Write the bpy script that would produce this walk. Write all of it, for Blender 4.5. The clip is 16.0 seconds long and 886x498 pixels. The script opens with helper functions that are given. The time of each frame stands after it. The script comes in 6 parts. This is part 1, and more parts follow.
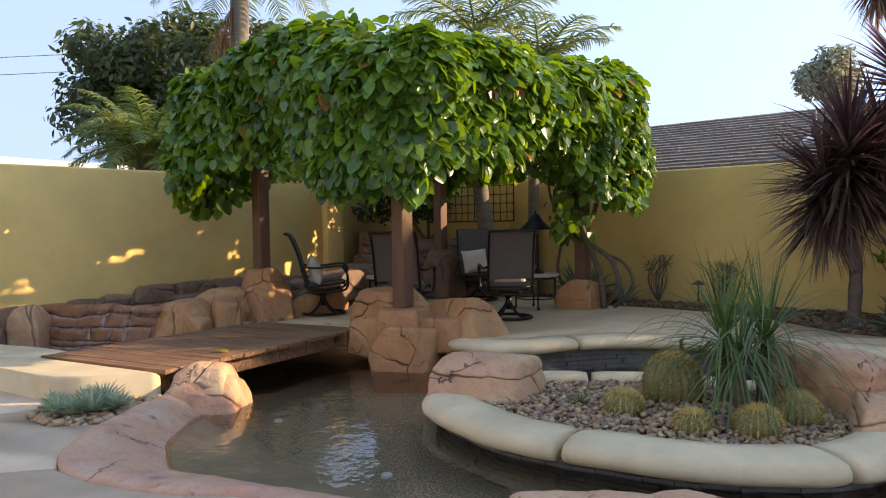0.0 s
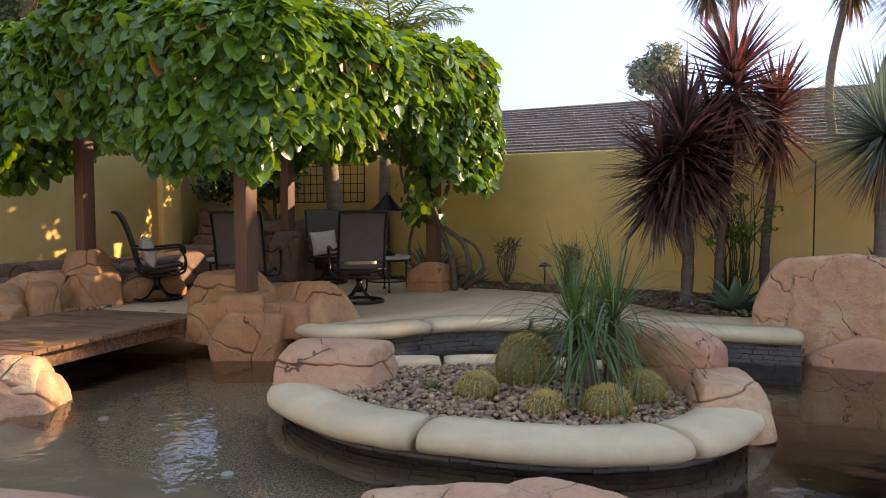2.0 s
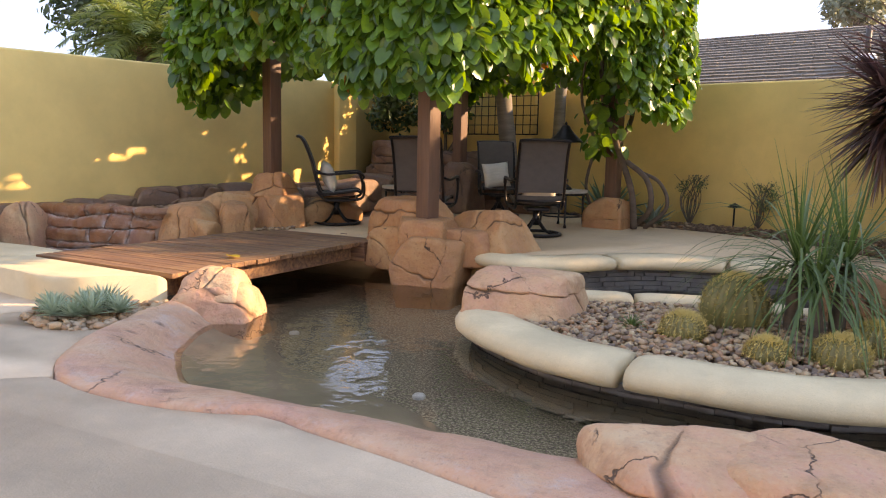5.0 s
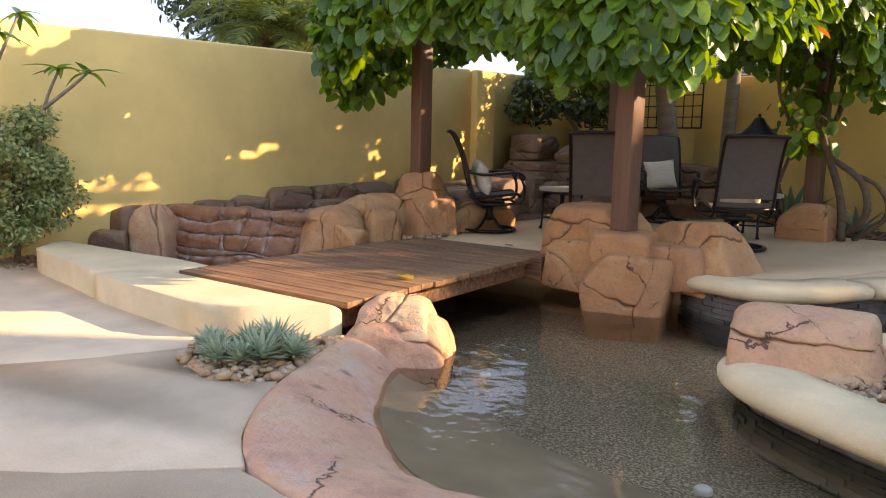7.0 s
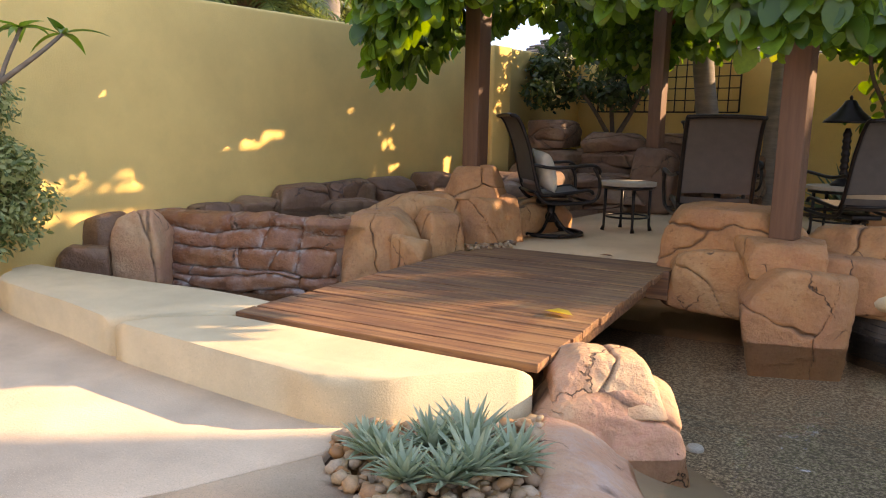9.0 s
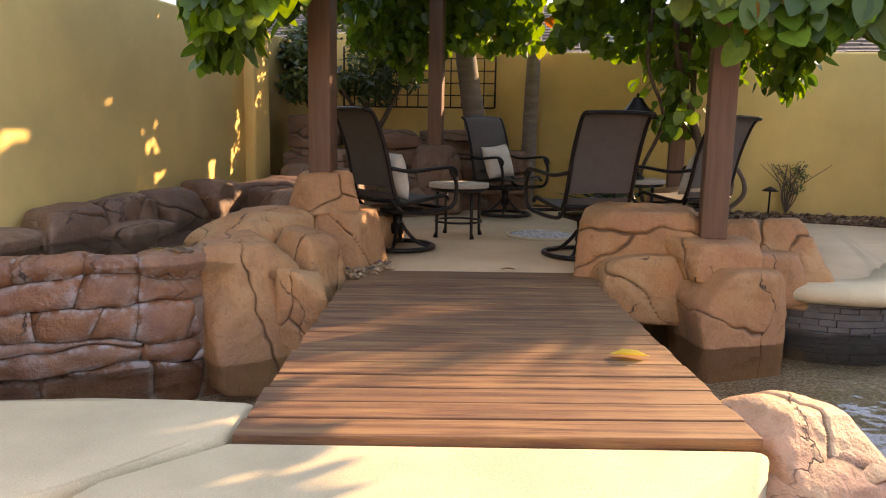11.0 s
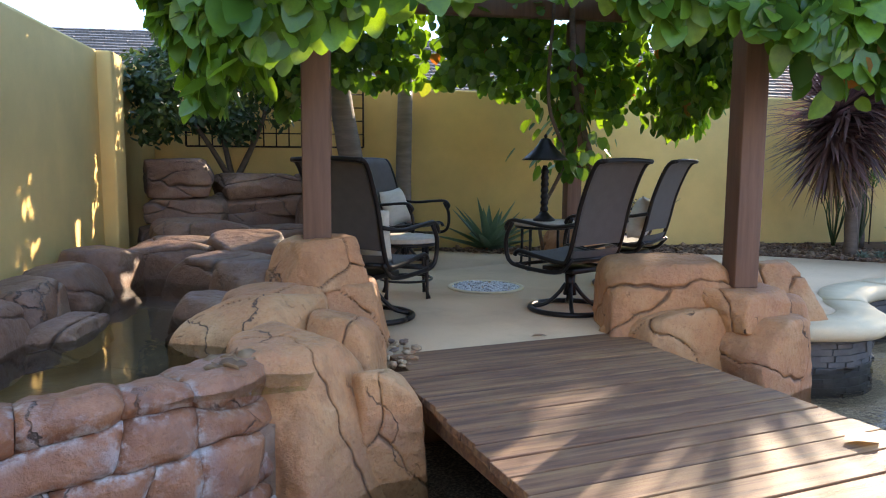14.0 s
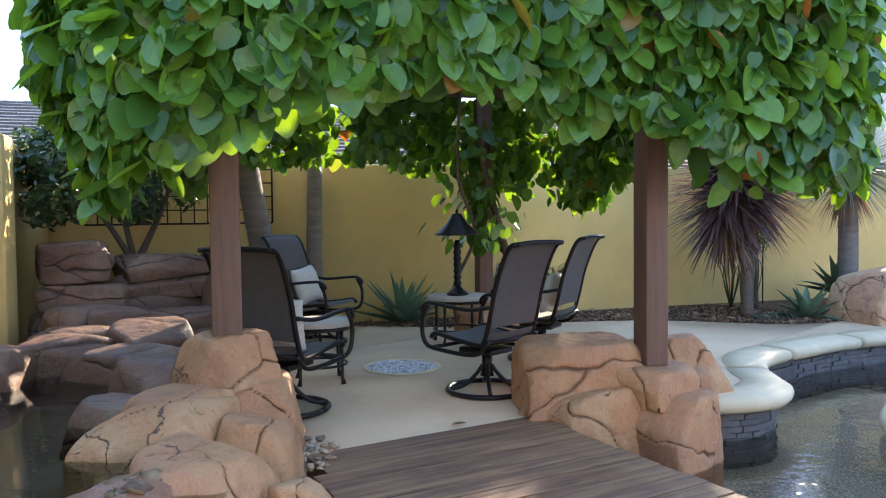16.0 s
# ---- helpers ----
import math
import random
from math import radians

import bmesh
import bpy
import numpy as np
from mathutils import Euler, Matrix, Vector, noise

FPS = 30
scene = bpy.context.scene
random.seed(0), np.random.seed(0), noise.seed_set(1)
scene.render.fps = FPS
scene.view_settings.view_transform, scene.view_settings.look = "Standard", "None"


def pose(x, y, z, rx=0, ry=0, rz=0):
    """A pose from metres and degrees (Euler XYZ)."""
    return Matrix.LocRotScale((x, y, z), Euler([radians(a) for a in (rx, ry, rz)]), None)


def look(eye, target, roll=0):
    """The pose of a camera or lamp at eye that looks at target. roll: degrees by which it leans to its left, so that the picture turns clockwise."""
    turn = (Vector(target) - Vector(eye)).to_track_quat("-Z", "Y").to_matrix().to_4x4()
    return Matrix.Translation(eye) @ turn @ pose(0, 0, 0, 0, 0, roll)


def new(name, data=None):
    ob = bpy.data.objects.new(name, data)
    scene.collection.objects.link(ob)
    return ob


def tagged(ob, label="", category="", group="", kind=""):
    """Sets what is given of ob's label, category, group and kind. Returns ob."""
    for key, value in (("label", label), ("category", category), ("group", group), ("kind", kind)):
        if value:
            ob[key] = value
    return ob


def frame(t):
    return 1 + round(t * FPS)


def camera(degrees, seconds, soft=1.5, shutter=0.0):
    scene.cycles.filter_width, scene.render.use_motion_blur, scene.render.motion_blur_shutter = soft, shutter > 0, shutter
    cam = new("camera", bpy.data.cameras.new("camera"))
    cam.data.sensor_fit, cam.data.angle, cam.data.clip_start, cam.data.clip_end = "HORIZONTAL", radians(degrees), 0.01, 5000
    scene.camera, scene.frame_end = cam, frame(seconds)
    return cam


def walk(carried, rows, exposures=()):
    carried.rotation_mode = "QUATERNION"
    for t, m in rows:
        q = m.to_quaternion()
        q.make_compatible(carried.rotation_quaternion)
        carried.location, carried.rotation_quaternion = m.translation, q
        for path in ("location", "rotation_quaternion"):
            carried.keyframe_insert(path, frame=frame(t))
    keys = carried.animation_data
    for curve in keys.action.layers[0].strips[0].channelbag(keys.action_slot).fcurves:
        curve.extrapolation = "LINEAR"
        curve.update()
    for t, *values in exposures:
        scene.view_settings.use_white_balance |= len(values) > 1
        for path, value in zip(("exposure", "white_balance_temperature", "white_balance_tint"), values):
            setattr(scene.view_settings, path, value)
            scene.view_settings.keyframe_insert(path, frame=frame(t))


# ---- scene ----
cam = camera(61.3, 16.0, soft=1.1)
METRES, EYE, TILT, LEAN, TURN = 9.0, 1.36, 0.0, 0.0, 29.1
ROWS = [
    (0.0, 0.0, 0.0, 0.0, -0.03, -1.77, 0.85),
    (0.5, 0.0007, 0.0139, -0.0016, -4.76, -1.09, 0.44),
    (1.0, -0.0015, 0.0258, -0.0011, -8.61, -1.4, 0.31),
    (1.5, 0.0001, 0.0284, -0.0023, -11.02, -2.33, 0.13),
    (2.0, 0.0004, 0.0297, -0.0023, -11.53, -3.21, 0.1),
    (2.5, -0.0011, 0.0249, -0.0044, -10.61, -3.89, 0.11),
    (3.0, -0.004, 0.0235, -0.01, -8.97, -4.5, 0.03),
    (5.5, -0.0493, 0.0923, -0.0186, 2.19, -8.37, -1.38),
    (6.0, -0.0732, 0.1265, -0.0179, 4.05, -8.55, -1.38),
    (6.5, -0.1032, 0.1628, -0.018, 5.5, -8.56, -1.34),
    (7.0, -0.1405, 0.1936, -0.0156, 6.17, -8.5, -1.24),
    (7.5, -0.1816, 0.2295, -0.0179, 6.27, -8.44, -1.18),
    (8.0, -0.2239, 0.2658, -0.0179, 5.72, -8.74, -1.23),
    (10.5, -0.4392, 0.4816, -0.0224, -22.16, -9.4, -1.13),
    (11.0, -0.4824, 0.5247, -0.0221, -30.45, -9.18, -1.05),
    (11.5, -0.5222, 0.5701, -0.0213, -37.36, -8.97, -0.58),
    (12.0, -0.556, 0.6097, -0.0192, -42.18, -8.76, -0.14),
    (12.5, -0.5776, 0.6501, -0.0173, -45.59, -8.46, 0.14),
    (13.0, -0.5909, 0.6839, -0.0151, -47.77, -8.07, 0.02),
    (13.5, -0.592, 0.7093, -0.0129, -49.76, -7.45, -0.25),
    (14.0, -0.5887, 0.7233, -0.0082, -51.69, -6.78, -0.35),
    (14.5, -0.5862, 0.7287, -0.0036, -53.72, -5.83, -0.15),
    (15.0, -0.5864, 0.7304, 0.0004, -55.48, -4.76, 0.18),
    (15.5, -0.5864, 0.7306, 0.0065, -57.13, -3.51, 0.46),
    (16.0, -0.5855, 0.7299, 0.012, -58.64, -2.4, 0.63),
]
walk(cam, [(t, pose(0, 0, EYE, TILT, LEAN, TURN) @ pose(METRES * x, METRES * y, METRES * z, 90 + pitch, roll, yaw)) for t, x, y, z, yaw, pitch, roll in ROWS],
     exposures=[(0, 2.85, 10200, 19), (2, 2.95, 10900, 23), (3, 3.1, 11700, 25), (5.5, 3.45, 12000, 25), (8, 3.35, 11600, 23), (11, 3.5, 12400, 27), (12, 3.6, 11000, 22), (13, 3.7, 8600, 16), (14.5, 3.85, 7500, 13), (16, 3.95, 7200, 13)])

# ---- world, sun, exposure ----
world = bpy.data.worlds.new("sky")
scene.world = world
world.use_nodes = True
SUN_EL, SUN_AZ = radians(22.0), radians(56.0)   # height, and clockwise from +y
_wn = world.node_tree.nodes
_sky = _wn.new("ShaderNodeTexSky")
_sky.sky_type = "NISHITA"
_sky.sun_disc = False
_sky.sun_elevation, _sky.sun_rotation = SUN_EL, SUN_AZ
_sky.air_density, _sky.dust_density, _sky.ozone_density, _sky.altitude = 0.92, 0.0, 2.2, 2000
_tc, _mp, _nm = _wn.new("ShaderNodeTexCoord"), _wn.new("ShaderNodeMapping"), _wn.new("ShaderNodeVectorMath")
_mp.inputs["Scale"].default_value, _mp.inputs["Location"].default_value = (1, 1, 0.5), (0, 0, 1.0)   # clear air: little haze at the horizon
_nm.operation = "NORMALIZE"
for _a, _b in ((_tc.outputs["Generated"], _mp.inputs[0]), (_mp.outputs[0], _nm.inputs[0]), (_nm.outputs[0], _sky.inputs[0]), (_sky.outputs[0], _wn["Background"].inputs[0])):
    world.node_tree.links.new(_a, _b)
_wn["Background"].inputs[1].default_value = 0.15
sun_data = bpy.data.lights.new("sun", "SUN")
sun_data.energy, sun_data.angle, sun_data.color = 1.05, radians(0.6), (1.0, 0.92, 0.79)
sun = new("sun", sun_data)
_sd = Vector((math.sin(SUN_AZ) * math.cos(SUN_EL), math.cos(SUN_AZ) * math.cos(SUN_EL), math.sin(SUN_EL)))
sun.matrix_world = look(_sd * 60, (0, 0, 0))

# ---- small helpers ----
rng = np.random.default_rng(7)


def mesh(name, verts, faces, smooth=True):
    me = bpy.data.meshes.new(name)
    me.from_pydata([tuple(map(float, v)) for v in verts], [], [tuple(map(int, f)) for f in faces])
    me.update()
    if smooth:
        me.polygons.foreach_set("use_smooth", [True] * len(me.polygons))
    return me


def from_bm(name, bm, smooth=True):
    bmesh.ops.recalc_face_normals(bm, faces=bm.faces)
    me = bpy.data.meshes.new(name)
    bm.to_mesh(me)
    bm.free()
    if smooth:
        me.polygons.foreach_set("use_smooth", [True] * len(me.polygons))
    return me


def part(name, data, material, parent=None, label="", at=None):
    """One mesh object; under a thing or a part when a parent is given."""
    if isinstance(data, bmesh.types.BMesh):
        data = from_bm(name, data)
    if material and not data.materials:
        data.materials.append(material)
    ob = new(name, data)
    if parent:
        ob.parent = parent
    if at is not None:
        ob.matrix_basis = at
    if label:
        ob["label"] = label
    return ob


def thing(name, at, label, category, group="", kind=""):
    """An Empty at the base of a thing."""
    ob = new(name)
    ob.empty_display_size = 0.1
    ob.matrix_basis = at
    return tagged(ob, label, category, group, kind)


def box(bm, x0, y0, z0, x1, y1, z1, bevel=0.0, seg=2):
    vs = bmesh.ops.create_cube(bm, size=1)["verts"]
    for v in vs:
        v.co = Vector(((x0 + x1) / 2 + v.co.x * (x1 - x0), (y0 + y1) / 2 + v.co.y * (y1 - y0), (z0 + z1) / 2 + v.co.z * (z1 - z0)))
    if bevel:
        es = {e for v in vs for e in v.link_edges}
        bmesh.ops.bevel(bm, geom=list(es), offset=bevel, segments=seg, affect="EDGES", profile=0.6)


def box_mesh(name, *a, **k):
    bm = bmesh.new()
    box(bm, *a, **k)
    return from_bm(name, bm, False)


def spline(pts, n):
    """n points evenly along a smooth curve through pts."""
    p = np.array(pts, float)
    q = np.vstack([2 * p[0] - p[1], p, 2 * p[-1] - p[-2]])
    out = []
    for i in range(1, len(q) - 2):
        for s in np.linspace(0, 1, 16, endpoint=False):
            a, b, c, d = q[i - 1], q[i], q[i + 1], q[i + 2]
            out.append(0.5 * (2 * b + (c - a) * s + (2 * a - 5 * b + 4 * c - d) * s * s + (3 * b - a - 3 * c + d) * s ** 3))
    out.append(p[-1])
    out = np.array(out)
    L = np.concatenate([[0], np.cumsum(np.linalg.norm(np.diff(out, axis=0), axis=1))])
    t = np.linspace(0, L[-1], n)
    return np.stack([np.interp(t, L, out[:, k]) for k in range(p.shape[1])], 1)


def tube(verts, faces, pts, radius, sides=8, flat=1.0):
    """Adds a round bar along pts to verts and faces. radius: one number or one for each point."""
    pts = [Vector(p) for p in pts]
    r = radius if hasattr(radius, "__len__") else [radius] * len(pts)
    base, up = len(verts), None
    for i, p in enumerate(pts):
        d = (pts[min(i + 1, len(pts) - 1)] - pts[max(i - 1, 0)]).normalized()
        if up is None:
            up = d.orthogonal().normalized() if abs(d.z) > 0.9 else Vector((0, 0, 1))
        side = d.cross(up).normalized()
        up = side.cross(d).normalized()
        for k in range(sides):
            a = 2 * math.pi * k / sides
            verts.append(p + side * math.cos(a) * r[i] + up * math.sin(a) * r[i] * flat)
    for i in range(len(pts) - 1):
        for k in range(sides):
            a, b = base + i * sides + k, base + i * sides + (k + 1) % sides
            faces.append((a, b, b + sides, a + sides))
    faces.append(tuple(base + k for k in range(sides))[::-1])
    faces.append(tuple(base + (len(pts) - 1) * sides + k for k in range(sides)))


def tube_mesh(name, pts, radius, sides=8, flat=1.0):
    v, f = [], []
    tube(v, f, pts, radius, sides, flat)
    return mesh(name, v, f)


def prism(bm, outline, z0, z1, bevel=0.0, seg=3):
    """A slab with the given outline (counter-clockwise) and, if wanted, a rounded upper edge."""
    top = [bm.verts.new((x, y, z1)) for x, y in outline]
    bot = [bm.verts.new((x, y, z0)) for x, y in outline]
    f = bm.faces.new(top)
    n = len(outline)
    for i in range(n):
        bm.faces.new((bot[i], bot[(i + 1) % n], top[(i + 1) % n], top[i]))
    if bevel:
        bmesh.ops.bevel(bm, geom=list(f.edges), offset=bevel, segments=seg, affect="EDGES", profile=0.5)


_cubes = {}


def cube_ball(n):
    if n not in _cubes:
        idx, verts, faces = {}, [], []

        def at(p):
            k = tuple(np.round(p, 6))
            if k not in idx:
                idx[k] = len(verts)
                verts.append(p)
            return idx[k]
        g = np.tan(np.linspace(-1, 1, n + 1) * math.pi / 4)
        for ax in range(3):
            for s in (-1, 1):
                for i in range(n):
                    for j in range(n):
                        q = []
                        for a, b in ((i, j), (i + 1, j), (i + 1, j + 1), (i, j + 1)):
                            p = np.zeros(3)
                            p[ax], p[(ax + 1) % 3], p[(ax + 2) % 3] = s, g[a], g[b]
                            q.append(at(p))
                        faces.append(q if s > 0 else q[::-1])
        v = np.array(verts)
        _cubes[n] = (v / np.linalg.norm(v, axis=1)[:, None], faces)
    return _cubes[n]


_grad = np.random.default_rng(5).normal(size=(512, 3))
_grad /= np.linalg.norm(_grad, axis=1)[:, None]
_perm = np.random.default_rng(6).permutation(512)


def pnoise(p):
    """Gradient noise for an array of points, about -0.7 to 0.7."""
    i = np.floor(p).astype(int)
    f = p - i
    u = f * f * f * (f * (f * 6 - 15) + 10)
    out = np.zeros(len(p))
    for dx in (0, 1):
        for dy in (0, 1):
            for dz in (0, 1):
                h = _perm[(_perm[(_perm[(i[:, 0] + dx) & 511] + i[:, 1] + dy) & 511] + i[:, 2] + dz) & 511]
                w = (u[:, 0] if dx else 1 - u[:, 0]) * (u[:, 1] if dy else 1 - u[:, 1]) * (u[:, 2] if dz else 1 - u[:, 2])
                out += w * ((f - np.array([dx, dy, dz])) * _grad[h]).sum(1)
    return out


def rock_mesh(name, size, seed, n=26, power=3.8, cells=6, groove=0.016, rough=0.07, taper=0.0, shear=(0, 0), facet=0.05, cuts=15):
    """A carved boulder with half-sizes size about its centre: a block of flat, slightly tilted faces with worn edges, split by thin grooves ('crack')."""
    r = np.random.default_rng(seed)
    n = int(n * 1.35)
    d, faces = cube_ball(n)
    S = np.array(size)
    planes = []
    for ax in range(3):
        for sg in (-1, 1):
            v = r.normal(size=3) * 0.09
            v[ax] = sg
            v /= np.linalg.norm(v)
            planes.append((v, r.uniform(0.93, 1.0)))
    for _ in range(cuts):
        v = r.normal(size=3)
        v[2] = abs(v[2]) * 0.8
        v /= np.linalg.norm(v)
        planes.append((v, np.abs(v).sum() * r.uniform(0.66, 0.86)))
    worn = power * 5.0
    near = sum(np.maximum(0, d @ v / c) ** worn for v, c in planes)
    p = d * (near ** (-1 / worn))[:, None]
    m = S.min()
    w = p * S
    shift = r.uniform(-60, 60, 3)
    seeds = r.normal(size=(cells, 3))
    seeds *= (0.95 / np.linalg.norm(seeds, axis=1))[:, None]
    c = w + shift
    warp = np.stack([pnoise(c * 2.6 + 11 * k) for k in range(3)], 1) * 0.42 + np.stack([pnoise(c * 9 + 7 * k) for k in range(3)], 1) * 0.12
    dist = np.linalg.norm(seeds[None] - (p + warp)[:, None], axis=2)
    o = np.argsort(dist, axis=1)
    k = np.arange(len(p))
    e = (dist[k, o[:, 1]] - dist[k, o[:, 0]]) * m
    broken = 0.5 + 0.9 * pnoise(c * 1.9 + 40)
    g = np.clip(1 - e / (0.011 * np.clip(broken + 0.35, 0.25, 1.1)), 0, 1) * np.clip(broken * 2.2 + 0.4, 0, 1)
    off = r.uniform(-1, 1, cells)[o[:, 0]] * facet * 0.35
    big = pnoise(c * 1.7) * rough * 0.8 + pnoise(c * 4.5) * rough * 0.35
    small = pnoise(c * 12) * 0.008 + pnoise(c * 28) * 0.005 - np.abs(pnoise(c * np.array([5, 5, 12]))) * 0.012
    s = 1 + big + off
    t = 1 - taper * p[:, 2] * 0.5
    out = np.stack([p[:, 0] * s * t * S[0] + shear[0] * p[:, 2], p[:, 1] * s * t * S[1] + shear[1] * p[:, 2], p[:, 2] * s * S[2]], 1)
    out += d * (small - g ** 0.8 * groove)[:, None]
    me = mesh(name, out, faces)
    me.attributes.new("crack", "FLOAT", "POINT").data.foreach_set("value", g.astype(np.float32))
    return me


# ---- materials ----
def material(name):
    m = bpy.data.materials.new(name)
    m.use_nodes = True
    nt = m.node_tree
    return m, nt, nt.nodes["Principled BSDF"]


def N(nt, kind, **ins):
    nd = nt.nodes.new(kind)
    for k, v in ins.items():
        nd.inputs[k.replace("_", " ")].default_value = v
    return nd


def tex(nt, scale, detail=6.0, rough=0.6, coords="Object", stretch=None):
    tc = nt.nodes.new("ShaderNodeTexCoord")
    nz = N(nt, "ShaderNodeTexNoise", Scale=scale, Detail=detail, Roughness=rough)
    if stretch:
        mp = nt.nodes.new("ShaderNodeMapping")
        mp.inputs["Scale"].default_value = stretch
        nt.links.new(tc.outputs[coords], mp.inputs[0])
        nt.links.new(mp.outputs[0], nz.inputs["Vector"])
    else:
        nt.links.new(tc.outputs[coords], nz.inputs["Vector"])
    return nz.outputs["Fac"]


def ramp(nt, fac, *stops):
    r = nt.nodes.new("ShaderNodeValToRGB")
    while len(r.color_ramp.elements) < len(stops):
        r.color_ramp.elements.new(0.5)
    for e, (pos, col) in zip(r.color_ramp.elements, stops):
        e.position, e.color = pos, (*col, 1)
    nt.links.new(fac, r.inputs[0])
    return r.outputs[0]


def mixc(nt, fac, a, b, how="MIX"):
    mx = nt.nodes.new("ShaderNodeMix")
    mx.data_type, mx.blend_type = "RGBA", how
    for sock, val in ((mx.inputs[0], fac), (mx.inputs[6], a), (mx.inputs[7], b)):
        if hasattr(val, "links"):
            nt.links.new(val, sock)
        else:
            sock.default_value = val if not isinstance(val, tuple) else (*val, 1)
    return mx.outputs[2]


def grade(nt, fac, lo, hi, a=0.0, b=1.0):
    mr = N(nt, "ShaderNodeMapRange", From_Min=lo, From_Max=hi, To_Min=a, To_Max=b)
    nt.links.new(fac, mr.inputs[0])
    return mr.outputs[0]


def bump(nt, bsdf, fac, strength, dist=0.01):
    b = N(nt, "ShaderNodeBump", Strength=strength, Distance=dist)
    nt.links.new(fac, b.inputs["Height"])
    nt.links.new(b.outputs[0], bsdf.inputs["Normal"])


def plain(name, col, rough=0.6, metal=0.0, var=0.25, scale=6.0, bumps=0.15, fine=60.0, coords="Object", stretch=None, grit=0.0):
    """A surface with blotches at one scale and grain at a finer one."""
    m, nt, b = material(name)
    big = tex(nt, scale, coords=coords, stretch=stretch)
    small = tex(nt, fine, 3, coords=coords, stretch=stretch)
    dark = tuple(c * (1 - var) for c in col)
    light = tuple(min(1, c * (1 + var * 0.7)) for c in col)
    c = ramp(nt, big, (0.3, dark), (0.7, light))
    c = mixc(nt, grade(nt, small, 0.3, 0.7, 0.0, var), c, dark)
    if grit:      # sandy aggregate, and broad scuffs and water stains
        c = mixc(nt, grade(nt, tex(nt, 210, 2), 0.56, 0.68, 0, grit), c, tuple(x * 0.45 for x in col))
        c = mixc(nt, grade(nt, tex(nt, 170, 2), 0.34, 0.42, grit, 0), c, tuple(min(1, x * 1.25) for x in col))
        c = mixc(nt, grade(nt, tex(nt, 0.8, 9, 0.7), 0.5, 0.6, 0, grit * 0.6), c, tuple(x * 0.62 for x in col))
        c = mixc(nt, grade(nt, tex(nt, 3.1, 8, 0.72), 0.56, 0.66, 0, grit * 0.7), c, tuple(x * 0.7 for x in col))
    nt.links.new(c, b.inputs["Base Color"])
    b.inputs["Roughness"].default_value, b.inputs["Metallic"].default_value = rough, metal
    bump(nt, b, small, bumps, 0.004)
    return m


